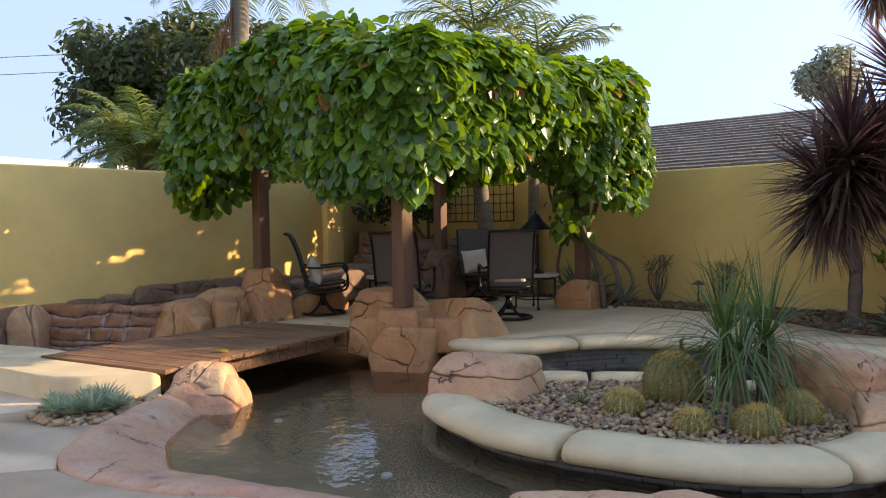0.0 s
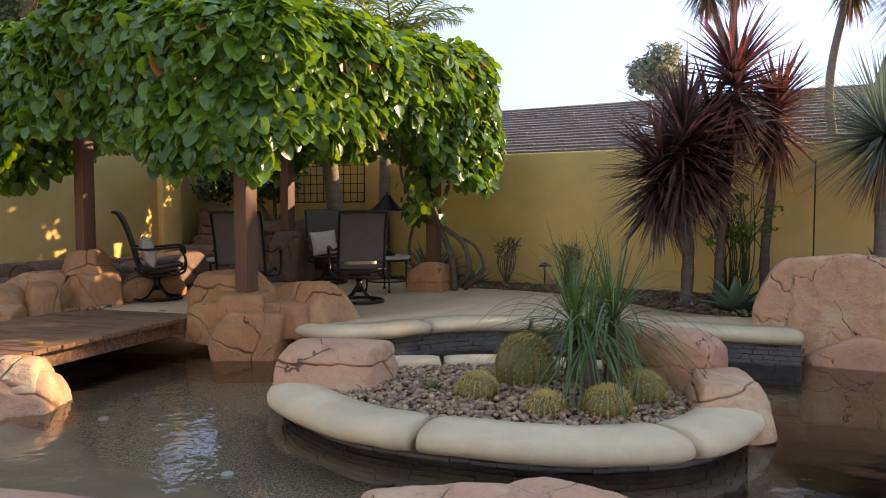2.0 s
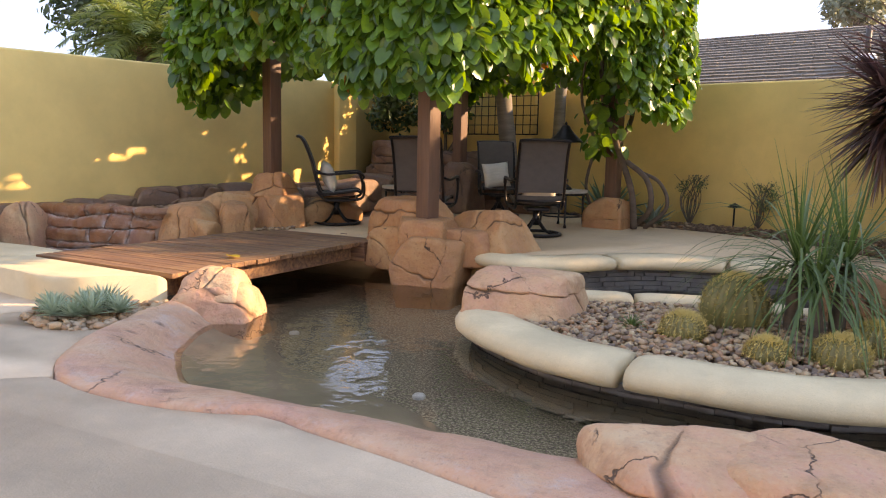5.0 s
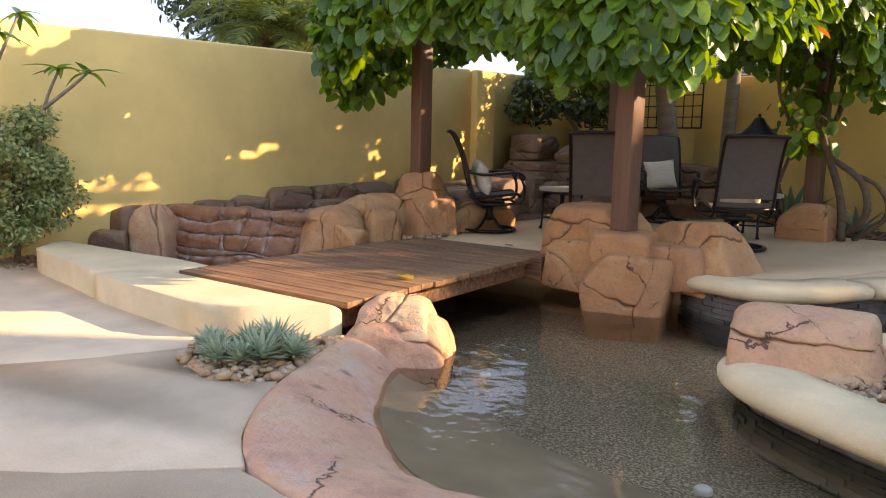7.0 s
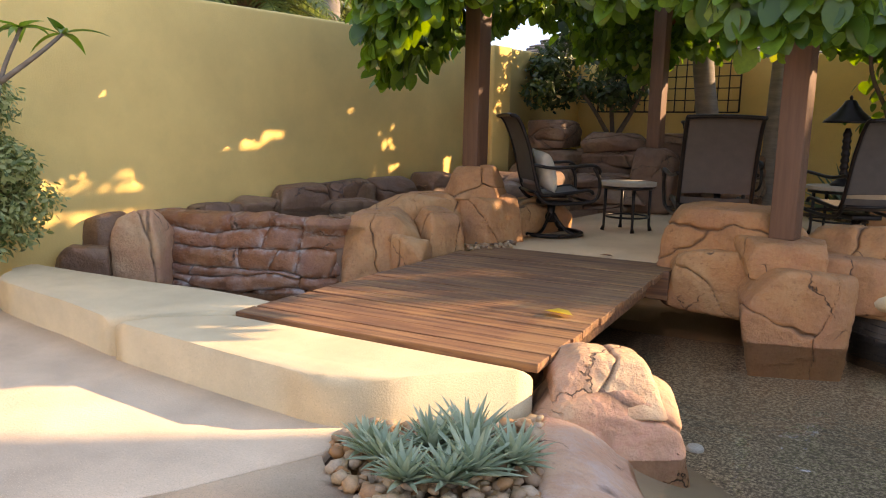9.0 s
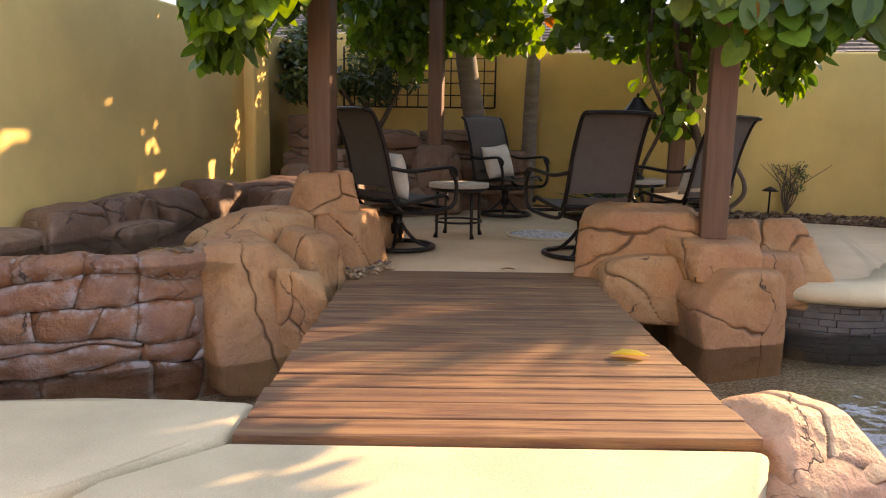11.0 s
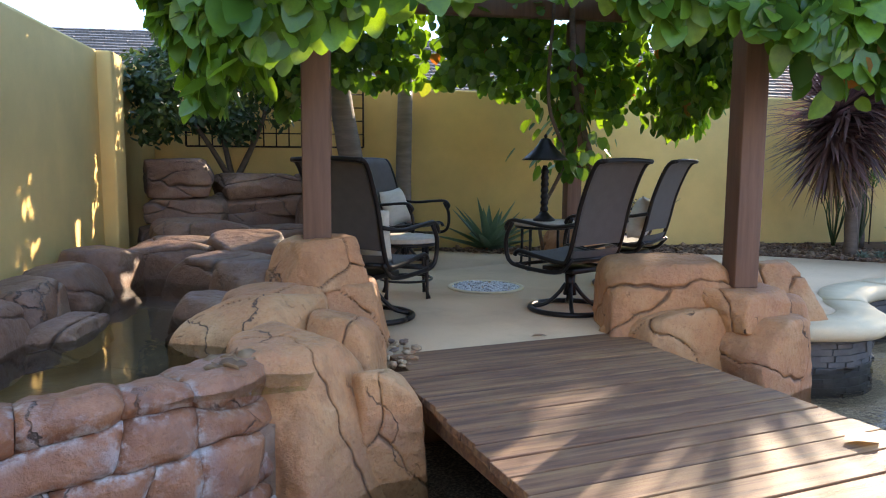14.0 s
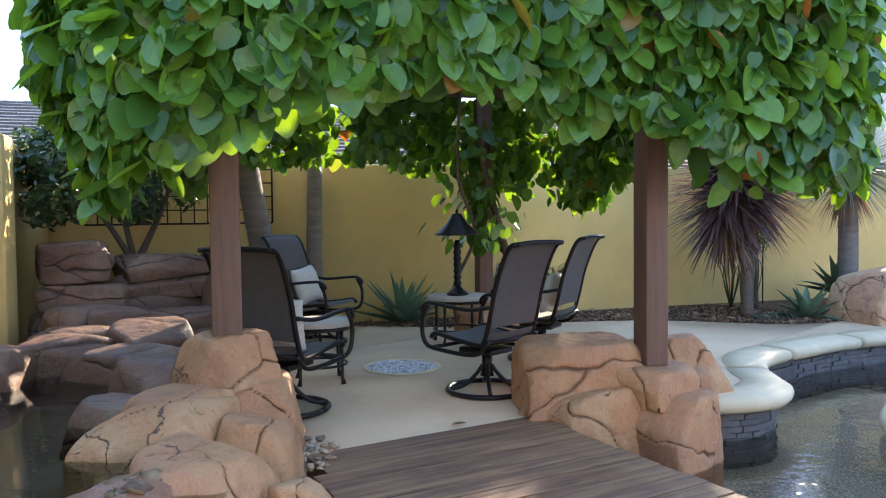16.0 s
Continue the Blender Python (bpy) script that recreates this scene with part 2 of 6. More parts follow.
def rock_material(name, base, pink, pale, dark=(0.045, 0.028, 0.02), wet=0.0, salt=0.0, cracked=0.54):
    """Stained carved concrete rock: broad tints, mottling, speckle, dark drip stains, thin wandering cracks and, where wet, pale lime."""
    m, nt, b = material(name)
    oi = nt.nodes.new("ShaderNodeObjectInfo")
    tc = nt.nodes.new("ShaderNodeTexCoord")
    place = nt.nodes.new("ShaderNodeVectorMath")
    place.operation = "MULTIPLY_ADD"
    place.inputs[1].default_value = (37, 53, 71)
    rr = nt.nodes.new("ShaderNodeCombineXYZ")
    for k in range(3):
        nt.links.new(oi.outputs["Random"], rr.inputs[k])
    nt.links.new(rr.outputs[0], place.inputs[0])
    nt.links.new(tc.outputs["Object"], place.inputs[2])

    def cloud(scale, detail, rough=0.6, stretch=None):
        nz = N(nt, "ShaderNodeTexNoise", Scale=scale, Detail=detail, Roughness=rough)
        at = place.outputs[0]
        if stretch:
            mp = nt.nodes.new("ShaderNodeMapping")
            mp.inputs["Scale"].default_value = stretch
            nt.links.new(at, mp.inputs[0])
            at = mp.outputs[0]
        nt.links.new(at, nz.inputs["Vector"])
        return nz

    big, mid, fine = cloud(1.9, 5).outputs["Fac"], cloud(7.5, 7, 0.65).outputs["Fac"], cloud(55, 4).outputs["Fac"]
    c = ramp(nt, big, (0.34, pink), (0.5, base), (0.64, pale))
    c = mixc(nt, grade(nt, mid, 0.5, 0.66, 0, 0.5), c, tuple(x * 0.62 for x in base))
    c = mixc(nt, grade(nt, mid, 0.32, 0.42, 0.3, 0), c, pale)
    c = mixc(nt, grade(nt, fine, 0.42, 0.68, 0, 0.28), c, pale)
    c = mixc(nt, grade(nt, cloud(38, 3).outputs["Fac"], 0.6, 0.7, 0, 0.5), c, tuple(x * 0.5 for x in base))
    c = mixc(nt, grade(nt, cloud(3.4, 8, 0.7, (1.6, 1.6, 0.5)).outputs["Fac"], 0.54, 0.64, 0, 0.4), c, tuple(x * 0.42 for x in base))
    if salt:
        c = mixc(nt, grade(nt, cloud(3.3, 9, 0.75).outputs["Fac"], 0.54, 0.66, 0, salt * 0.8), c, (0.5, 0.47, 0.45))
        c = mixc(nt, grade(nt, cloud(4.1, 8, 0.7).outputs["Fac"], 0.54, 0.7, 0, salt), c, tuple(x * 0.45 for x in base))
        lime = nt.nodes.new("ShaderNodeAttribute")
        lime.attribute_name = "lime"
        lm = nt.nodes.new("ShaderNodeMath")
        lm.operation = "MULTIPLY"
        nt.links.new(lime.outputs["Fac"], lm.inputs[0])
        nt.links.new(grade(nt, cloud(9, 6, 0.7).outputs["Fac"], 0.46, 0.58, 0, 0.8), lm.inputs[1])
        c = mixc(nt, lm.outputs[0], c, (0.6, 0.56, 0.52))
    c = mixc(nt, grade(nt, oi.outputs["Random"], 0, 1, 0.0, 0.25), c, pink)
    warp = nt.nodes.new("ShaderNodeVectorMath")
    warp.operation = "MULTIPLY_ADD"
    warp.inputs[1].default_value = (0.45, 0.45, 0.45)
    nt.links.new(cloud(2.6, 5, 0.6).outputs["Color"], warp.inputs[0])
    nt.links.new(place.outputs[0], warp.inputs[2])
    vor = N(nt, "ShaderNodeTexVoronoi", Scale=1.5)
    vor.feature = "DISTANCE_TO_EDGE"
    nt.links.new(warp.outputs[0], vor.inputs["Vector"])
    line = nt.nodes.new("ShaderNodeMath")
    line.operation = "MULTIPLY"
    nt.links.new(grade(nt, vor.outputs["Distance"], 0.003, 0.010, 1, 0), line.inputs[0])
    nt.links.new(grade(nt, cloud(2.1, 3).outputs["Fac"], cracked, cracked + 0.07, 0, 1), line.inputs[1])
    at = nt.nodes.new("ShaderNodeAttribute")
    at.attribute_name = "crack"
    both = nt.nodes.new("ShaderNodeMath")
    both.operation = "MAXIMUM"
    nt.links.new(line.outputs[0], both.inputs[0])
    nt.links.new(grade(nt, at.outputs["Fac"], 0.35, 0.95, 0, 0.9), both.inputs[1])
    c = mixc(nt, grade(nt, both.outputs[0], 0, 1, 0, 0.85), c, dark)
    nt.links.new(c, b.inputs["Base Color"])
    b.inputs["Roughness"].default_value = 0.72 - wet
    ad = nt.nodes.new("ShaderNodeMath")
    ad.operation = "MULTIPLY_ADD"
    ad.inputs[1].default_value = 0.35
    nt.links.new(fine, ad.inputs[0])
    nt.links.new(mid, ad.inputs[2])
    cut = nt.nodes.new("ShaderNodeMath")
    cut.operation = "MULTIPLY_ADD"
    cut.inputs[1].default_value = -0.7
    nt.links.new(both.outputs[0], cut.inputs[0])
    nt.links.new(ad.outputs[0], cut.inputs[2])
    bump(nt, b, cut.outputs[0], 0.8, 0.025)
    return m


M_stucco = plain("mustard_stucco", (0.80, 0.54, 0.19), 0.9, 0, 0.14, 1.3, 0.6, 90, grit=0.12)
M_coping = plain("tan_cast_concrete", (0.66, 0.52, 0.32), 0.85, 0, 0.2, 2.2, 0.5, 120, grit=0.4)
M_paving = plain("weathered_concrete", (0.66, 0.49, 0.335), 0.8, 0, 0.3, 1.5, 0.7, 85, grit=0.5)
M_patio = plain("patio_concrete", (0.60, 0.42, 0.25), 0.8, 0, 0.22, 1.6, 0.3, 120, grit=0.35)
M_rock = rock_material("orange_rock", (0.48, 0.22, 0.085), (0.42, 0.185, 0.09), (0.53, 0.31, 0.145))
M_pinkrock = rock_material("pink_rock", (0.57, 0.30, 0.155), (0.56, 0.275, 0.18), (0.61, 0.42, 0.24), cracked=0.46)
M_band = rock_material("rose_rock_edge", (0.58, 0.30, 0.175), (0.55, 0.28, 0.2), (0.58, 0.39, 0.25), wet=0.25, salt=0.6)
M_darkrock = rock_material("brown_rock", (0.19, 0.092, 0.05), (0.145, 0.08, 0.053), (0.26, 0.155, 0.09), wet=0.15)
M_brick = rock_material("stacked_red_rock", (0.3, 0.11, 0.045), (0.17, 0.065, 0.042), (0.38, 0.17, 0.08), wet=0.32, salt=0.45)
M_ledger = plain("grey_ledger_stone", (0.13, 0.115, 0.10), 0.6, 0, 0.4, 9, 0.5, 60)
M_post = plain("brown_stained_post", (0.17, 0.085, 0.05), 0.55, 0, 0.25, 4, 0.2, 50, stretch=(8, 8, 0.6))
M_metal = plain("dark_bronze_metal", (0.022, 0.017, 0.015), 0.38, 0.6, 0.2, 20, 0.05, 120)
M_sling = plain("brown_mesh_fabric", (0.09, 0.075, 0.062), 0.75, 0, 0.12, 14, 0.3, 400)
M_pillow = plain("cream_knit_fabric", (0.62, 0.56, 0.45), 0.95, 0, 0.1, 9, 0.8, 90, stretch=(1, 1, 4))
M_tabletop = plain("pale_stone_tabletop", (0.45, 0.38, 0.29), 0.6, 0, 0.25, 8, 0.2, 60)
M_soil = plain("dark_soil_mulch", (0.17, 0.095, 0.055), 0.95, 0, 0.5, 8, 1.0, 50)
M_iron = plain("rusty_iron", (0.045, 0.022, 0.014), 0.7, 0.4, 0.4, 15, 0.2, 80)
M_bark = plain("grey_palm_bark", (0.22, 0.18, 0.14), 0.9, 0, 0.3, 5, 0.6, 40, stretch=(1, 1, 5))
M_brownbark = plain("brown_bark", (0.14, 0.095, 0.065), 0.9, 0, 0.35, 7, 0.7, 50, stretch=(1, 1, 3))
M_white = plain("white_painted_metal", (0.72, 0.71, 0.68), 0.5, 0, 0.12, 3, 0.1, 40)
M_shake = plain("grey_roof_shake", (0.20, 0.165, 0.135), 0.9, 0, 0.35, 7, 0.5, 60, stretch=(5, 1, 1))
M_fascia = plain("dark_gutter", (0.10, 0.075, 0.06), 0.6, 0, 0.2, 4, 0.1, 40)
M_siding = plain("cream_house_wall", (0.74, 0.68, 0.58), 0.9, 0, 0.12, 2, 0.2, 90)


def wood_material():
    m, nt, b = material("red_brown_deck_board")
    oi = nt.nodes.new("ShaderNodeObjectInfo")
    tc = nt.nodes.new("ShaderNodeTexCoord")
    mp = nt.nodes.new("ShaderNodeMapping")
    mp.inputs["Scale"].default_value = (1.2, 26, 26)
    cb = nt.nodes.new("ShaderNodeVectorMath")
    cb.operation = "MULTIPLY_ADD"
    cb.inputs[1].default_value = (13, 7, 5)
    rr = nt.nodes.new("ShaderNodeCombineXYZ")
    for k in range(3):
        nt.links.new(oi.outputs["Random"], rr.inputs[k])
    nt.links.new(rr.outputs[0], cb.inputs[0])
    nt.links.new(tc.outputs["Object"], mp.inputs[0])
    nt.links.new(mp.outputs[0], cb.inputs[2])
    grain = N(nt, "ShaderNodeTexNoise", Scale=1.0, Detail=7, Roughness=0.65, Distortion=0.6)
    nt.links.new(cb.outputs[0], grain.inputs["Vector"])
    g = grain.outputs["Fac"]
    c = ramp(nt, g, (0.34, (0.05, 0.02, 0.011)), (0.48, (0.2, 0.085, 0.038)), (0.66, (0.36, 0.19, 0.08)))
    c = mixc(nt, grade(nt, oi.outputs["Random"], 0, 1, 0.0, 0.4), c, (0.17, 0.08, 0.045))
    worn = tex(nt, 2.2, 5)
    c = mixc(nt, grade(nt, worn, 0.5, 0.7, 0, 0.4), c, (0.33, 0.19, 0.08))
    nt.links.new(c, b.inputs["Base Color"])
    b.inputs["Roughness"].default_value = 0.68
    bump(nt, b, g, 0.7, 0.008)
    return m


M_wood = wood_material()


def leaf_material(name, lo, hi, rough=0.38, through_light=0.5, odd=None, island=True):
    m, nt, b = material(name)
    gi = nt.nodes.new("ShaderNodeNewGeometry" if island else "ShaderNodeObjectInfo")
    rnd = gi.outputs["Random Per Island" if island else "Random"]
    stops = [(0.0, lo), (0.75, hi)] + ([(0.985, hi), (0.992, odd)] if odd else [])
    c = ramp(nt, rnd, *stops)
    vein = tex(nt, 30, 3)
    c = mixc(nt, grade(nt, vein, 0.4, 0.7, 0, 0.35), c, lo)
    nt.links.new(c, b.inputs["Base Color"])
    b.inputs["Roughness"].default_value = rough
    tr = nt.nodes.new("ShaderNodeBsdfTranslucent")
    mx = nt.nodes.new("ShaderNodeMixShader")
    mx.inputs[0].default_value = through_light
    bright = mixc(nt, 0.0, c, c)
    gm = nt.nodes.new("ShaderNodeHueSaturation")
    gm.inputs["Value"].default_value, gm.inputs["Hue"].default_value, gm.inputs["Saturation"].default_value = 2.2, 0.47, 1.1
    nt.links.new(bright, gm.inputs["Color"])
    nt.links.new(gm.outputs[0], tr.inputs[0])
    nt.links.new(b.outputs[0], mx.inputs[1])
    nt.links.new(tr.outputs[0], mx.inputs[2])
    nt.links.new(mx.outputs[0], nt.nodes["Material Output"].inputs[0])
    return m


M_vine = leaf_material("vine_leaf", (0.028, 0.09, 0.015), (0.13, 0.26, 0.034), 0.3, 0.33, odd=(0.35, 0.16, 0.04))
M_vine1 = leaf_material("vine_leaf_single", (0.035, 0.105, 0.016), (0.145, 0.28, 0.036), 0.35, 0.4, island=False)
M_bushleaf = leaf_material("variegated_leaf", (0.07, 0.13, 0.04), (0.36, 0.40, 0.18), 0.5, 0.3)
M_darkleaf = leaf_material("dark_shrub_leaf", (0.02, 0.045, 0.014), (0.05, 0.09, 0.025), 0.4, 0.25)
M_treeleaf = leaf_material("tree_leaf", (0.03, 0.05, 0.02), (0.08, 0.11, 0.035), 0.5, 0.3)
M_greytree = leaf_material("grey_green_leaf", (0.13, 0.15, 0.10), (0.28, 0.3, 0.21), 0.6, 0.3)
M_palm = leaf_material("palm_leaf", (0.06, 0.10, 0.03), (0.16, 0.21, 0.06), 0.4, 0.4)
M_paleleaf = leaf_material("blue_green_leaf", (0.12, 0.19, 0.15), (0.24, 0.33, 0.25), 0.5, 0.15)
M_red = leaf_material("maroon_leaf", (0.05, 0.03, 0.027), (0.16, 0.09, 0.07), 0.3, 0.3)
M_redtop = leaf_material("red_leaf", (0.09, 0.028, 0.024), (0.22, 0.075, 0.05), 0.35, 0.45)
M_yucca = leaf_material("yucca_leaf", (0.09, 0.13, 0.10), (0.2, 0.26, 0.2), 0.45, 0.2)
M_grass = leaf_material("ponytail_leaf", (0.035, 0.075, 0.02), (0.10, 0.17, 0.05), 0.4, 0.3)
M_dead = leaf_material("dry_leaf", (0.16, 0.09, 0.05), (0.34, 0.22, 0.12), 0.8, 0.2)


def gravel_material(name, cols):
    m, nt, b = material(name)
    gi = nt.nodes.new("ShaderNodeNewGeometry")
    stops = [(i / len(cols), c) for i, c in enumerate(cols)]
    c = ramp(nt, gi.outputs["Random Per Island"], *stops)
    sp = tex(nt, 90, 3)
    c = mixc(nt, grade(nt, sp, 0.4, 0.7, 0, 0.4), c, (0.12, 0.08, 0.06))
    nt.links.new(c, b.inputs["Base Color"])
    b.inputs["Roughness"].default_value = 0.55
    return m


M_gravel = gravel_material("mixed_river_gravel", [(0.42, 0.25, 0.12), (0.22, 0.12, 0.07), (0.58, 0.42, 0.24), (0.36, 0.16, 0.07), (0.48, 0.33, 0.19), (0.17, 0.11, 0.075)])
M_pebble = gravel_material("tan_river_pebbles", [(0.42, 0.23, 0.09), (0.30, 0.18, 0.1), (0.50, 0.35, 0.2), (0.38, 0.16, 0.05), (0.44, 0.32, 0.21)])
M_glassfire = gravel_material("white_fire_glass", [(0.6, 0.6, 0.58), (0.45, 0.45, 0.44), (0.7, 0.69, 0.65)])


def pool_material(name, base, speck):
    m, nt, b = material(name)
    fine, big = tex(nt, 62, 2, 0.8), tex(nt, 1.2, 4)
    c = ramp(nt, fine, (0.38, tuple(x * 0.35 for x in base)), (0.5, base), (0.66, speck))
    c = mixc(nt, grade(nt, big, 0.35, 0.7, 0, 0.4), c, tuple(x * 0.6 for x in base))
    nt.links.new(c, b.inputs["Base Color"])
    b.inputs["Roughness"].default_value = 0.7
    bump(nt, b, fine, 0.4, 0.004)
    return m


M_poolfloor = pool_material("pebble_pool_plaster", (0.27, 0.205, 0.14), (0.66, 0.54, 0.38))
# near-black colour stands in for the light lost in deep water
M_deep = pool_material("depth_darkened_plaster", (0.035, 0.05, 0.056), (0.09, 0.11, 0.115))
M_beach = plain("brown_pool_beach", (0.38, 0.29, 0.2), 0.6, 0, 0.25, 2.5, 0.2, 90)


def water_material(name, tint, wave):
    m, nt, b = material(name)
    nt.nodes.remove(b)
    w1, w2 = tex(nt, 3.0, 3, 0.5), tex(nt, 11, 2, 0.5)
    ad = nt.nodes.new("ShaderNodeMath")
    ad.operation = "MULTIPLY_ADD"
    ad.inputs[1].default_value = 0.3
    nt.links.new(w2, ad.inputs[0])
    nt.links.new(w1, ad.inputs[2])
    bp = N(nt, "ShaderNodeBump", Strength=wave, Distance=0.03)
    nt.links.new(ad.outputs[0], bp.inputs["Height"])
    tr = N(nt, "ShaderNodeBsdfTransparent", Color=(*tint, 1))
    gl = N(nt, "ShaderNodeBsdfGlossy", Roughness=0.02, Color=(1, 1, 1, 1))
    fr = N(nt, "ShaderNodeFresnel", IOR=1.28)
    mx = nt.nodes.new("ShaderNodeMixShader")
    nt.links.new(bp.outputs[0], gl.inputs["Normal"])
    nt.links.new(bp.outputs[0], fr.inputs["Normal"])
    nt.links.new(fr.outputs[0], mx.inputs[0])
    nt.links.new(tr.outputs[0], mx.inputs[1])
    nt.links.new(gl.outputs[0], mx.inputs[2])
    nt.links.new(mx.outputs[0], nt.nodes["Material Output"].inputs[0])
    return m


M_water = water_material("pool_water", (0.90, 0.87, 0.80), 0.3)
M_water2 = water_material("basin_water", (0.75, 0.78, 0.7), 0.08)

# ---- setting ----
WATER, PATIO = -0.125, 0.2
E1, E2 = Vector((0.976, -0.216)), Vector((0.216, 0.976))      # directions of garden wall and pergola


def slab_thing(name, outline, z0, z1, mat, bevel=0.0, seg=3, parent=None, label=""):
    bm = bmesh.new()
    prism(bm, outline, z0, z1, bevel, seg)
    return part(name, bm, mat, parent, label)


def smooth_outline(pts, n):
    return [tuple(p) for p in spline(list(pts) + [pts[0]], n + 1)[:-1]]


# ground far around the garden, under everything
ground = part("ground", mesh("ground", [(-900, -900, -1.6), (900, -900, -1.6), (900, 900, -1.6), (-900, 900, -1.6)], [(0, 1, 2, 3)]), M_soil)
tagged(ground, "bare brown earth around the garden", "ground", kind="structure")

# pool floor: shallow under bridge and island, deep towards the right
gx, gy = np.linspace(-10, 7, 52), np.linspace(2.2, 9.6, 30)
fv = []
for y in gy:
    for x in gx:
        deep = max(0.0, min(1.0, (x + 0.3) / 1.6))
        deep = deep * deep * (3 - 2 * deep)
        fv.append((x, y, -0.34 - 1.1 * deep + 0.015 * noise.noise(Vector((x, y, 0)))))
ff = [(j * 52 + i, j * 52 + i + 1, (j + 1) * 52 + i + 1, (j + 1) * 52 + i) for j in range(29) for i in range(51)]
# deep part split off to take the colour that imitates dim water
deep_faces = [f for f in ff if fv[f[0]][0] > 0.75]
pool_floor = part("pool_floor", mesh("pool_floor", fv, [f for f in ff if fv[f[0]][0] <= 0.75]), M_poolfloor)
tagged(part("deep_pool_floor", mesh("deep_pool_floor", fv, deep_faces), M_deep), "deep pool floor coloured dark slate-blue for the dimness of deep water", "pool floor", kind="structure")
tagged(pool_floor, "dark speckled pebble plaster floor of the pool", "pool floor", kind="structure")

water = part("water", mesh("water", [(-9.6, 2.7, WATER), (7, 2.7, WATER), (7, 9.2, WATER), (-9.6, 9.2, WATER)], [(0, 1, 2, 3)]), M_water)
tagged(water, "clear shallow rippled pool water", "water", kind="structure")

# rose rock edge that slopes into the water, and the brown beach below it
RAIL_OUT = [(-5.0, 4.25), (-4.65, 3.36), (-4.4, 2.96), (-4.17, 2.72), (-3.93, 2.6), (-3.65, 2.56), (-3.25, 2.59), (-2.95, 2.68), (-2.74, 2.78), (-2.48, 2.73), (-2.0, 2.68), (-1.5, 2.6), (-0.5, 2.45), (0.8, 2.4), (2.5, 2.5), (7, 2.6)]
RAIL_WET = [(-4.7, 4.5), (-4.5, 4.0), (-4.3, 3.7), (-4.0, 3.4), (-3.7, 3.2), (-3.4, 3.17), (-3.18, 3.22), (-2.75, 3.25), (-2.48, 3.23), (-2.1, 3.27), (-1.6, 3.33), (-1.28, 3.4), (-0.5, 3.4), (0.8, 3.3), (2.5, 3.3), (7, 3.4)]
RAIL_LOW = [(-4.75, 5.1), (-4.45, 4.7), (-4.1, 4.38), (-3.75, 4.15), (-3.4, 4.05), (-3.1, 3.98), (-2.85, 3.93), (-2.64, 3.86), (-2.45, 3.76), (-2.2, 3.66), (-1.6, 3.6), (-1.28, 3.6), (-0.5, 3.6), (0.8, 3.5), (2.5, 3.5), (7, 3.6)]
NR = 260
ro, rw, rl = spline(RAIL_OUT, NR), spline(RAIL_WET, NR), spline(RAIL_LOW, NR)
bv, bf, bc = [], [], []
levels = [(0.0, -0.06), (0.02, 0.012), (0.1, 0.03), (0.25, 0.028), (0.42, 0.012), (0.6, -0.02), (0.75, -0.06), (0.88, -0.1), (1.0, -0.128), (1.05, -0.15), (1.1, -0.2)]
for i in range(NR):
    for s, z in levels:
        p = ro[i] + (rw[i] - ro[i]) * s
        h = 0.02 * noise.noise(Vector((p[0] * 3, p[1] * 3, 4))) + 0.008 * noise.noise(Vector((p[0] * 11, p[1] * 11, 9)))
        k = noise.noise(Vector((p[0] * 0.9, p[1] * 0.9, 31))) + 0.3 * noise.noise(Vector((p[0] * 4, p[1] * 4, 3)))
        g = max(0.0, 1 - abs(k) / 0.009) if 0.02 < s < 0.95 else (1.0 if s < 0.01 else 0.0)
        bv.append((p[0], p[1], z + (h if s > 0.03 else 0) - 0.01 * g * (s > 0.01)))
        bc.append(g)
for i in range(NR - 1):
    for k in range(len(levels) - 1):
        a = i * len(levels) + k
        bf.append((a, a + 1, a + 1 + len(levels), a + len(levels)))
me = mesh("rock_edge", bv, bf)
me.attributes.new("crack", "FLOAT", "POINT").data.foreach_set("value", np.array(bc, np.float32))
rock_edge = part("pool_edge", me, M_band)
tagged(rock_edge, "rose-coloured carved rock edge sloping into the pool", "pool edge", kind="structure")
bv, bf = [], []
for i in range(NR):
    for s in (0.02, 0.35, 0.7, 1.0, 1.05):
        p = rw[i] + (rl[i] - rw[i]) * s
        bv.append((p[0], p[1], -0.142 - 0.15 * min(s, 1) - (0.1 if s > 1 else 0)))
for i in range(NR - 1):
    for k in range(4):
        bf.append((i * 5 + k, i * 5 + k + 1, i * 5 + k + 6, i * 5 + k + 5))
beach = part("pool_beach", mesh("pool_beach", bv, bf), M_beach)
tagged(beach, "smooth brown beach ledge under shallow water", "pool ledge", kind="structure")

# paving: three pours with joints between them, cut along the rock edge
PEB = [(-5.52, 3.5), (-5.4, 3.32), (-5.2, 3.22), (-5.0, 3.2), (-4.81, 3.24), (-4.68, 3.38)]    # front of the pebble pocket
edge_line = [tuple(p) for p in spline(RAIL_OUT, 90)]
edge_line = [p for p in edge_line if p[1] < 3.36 or p[0] > -3]


def pave(name, pts):
    return slab_thing(name, pts, -0.3, 0.0, M_paving, 0.008, 1, paving)


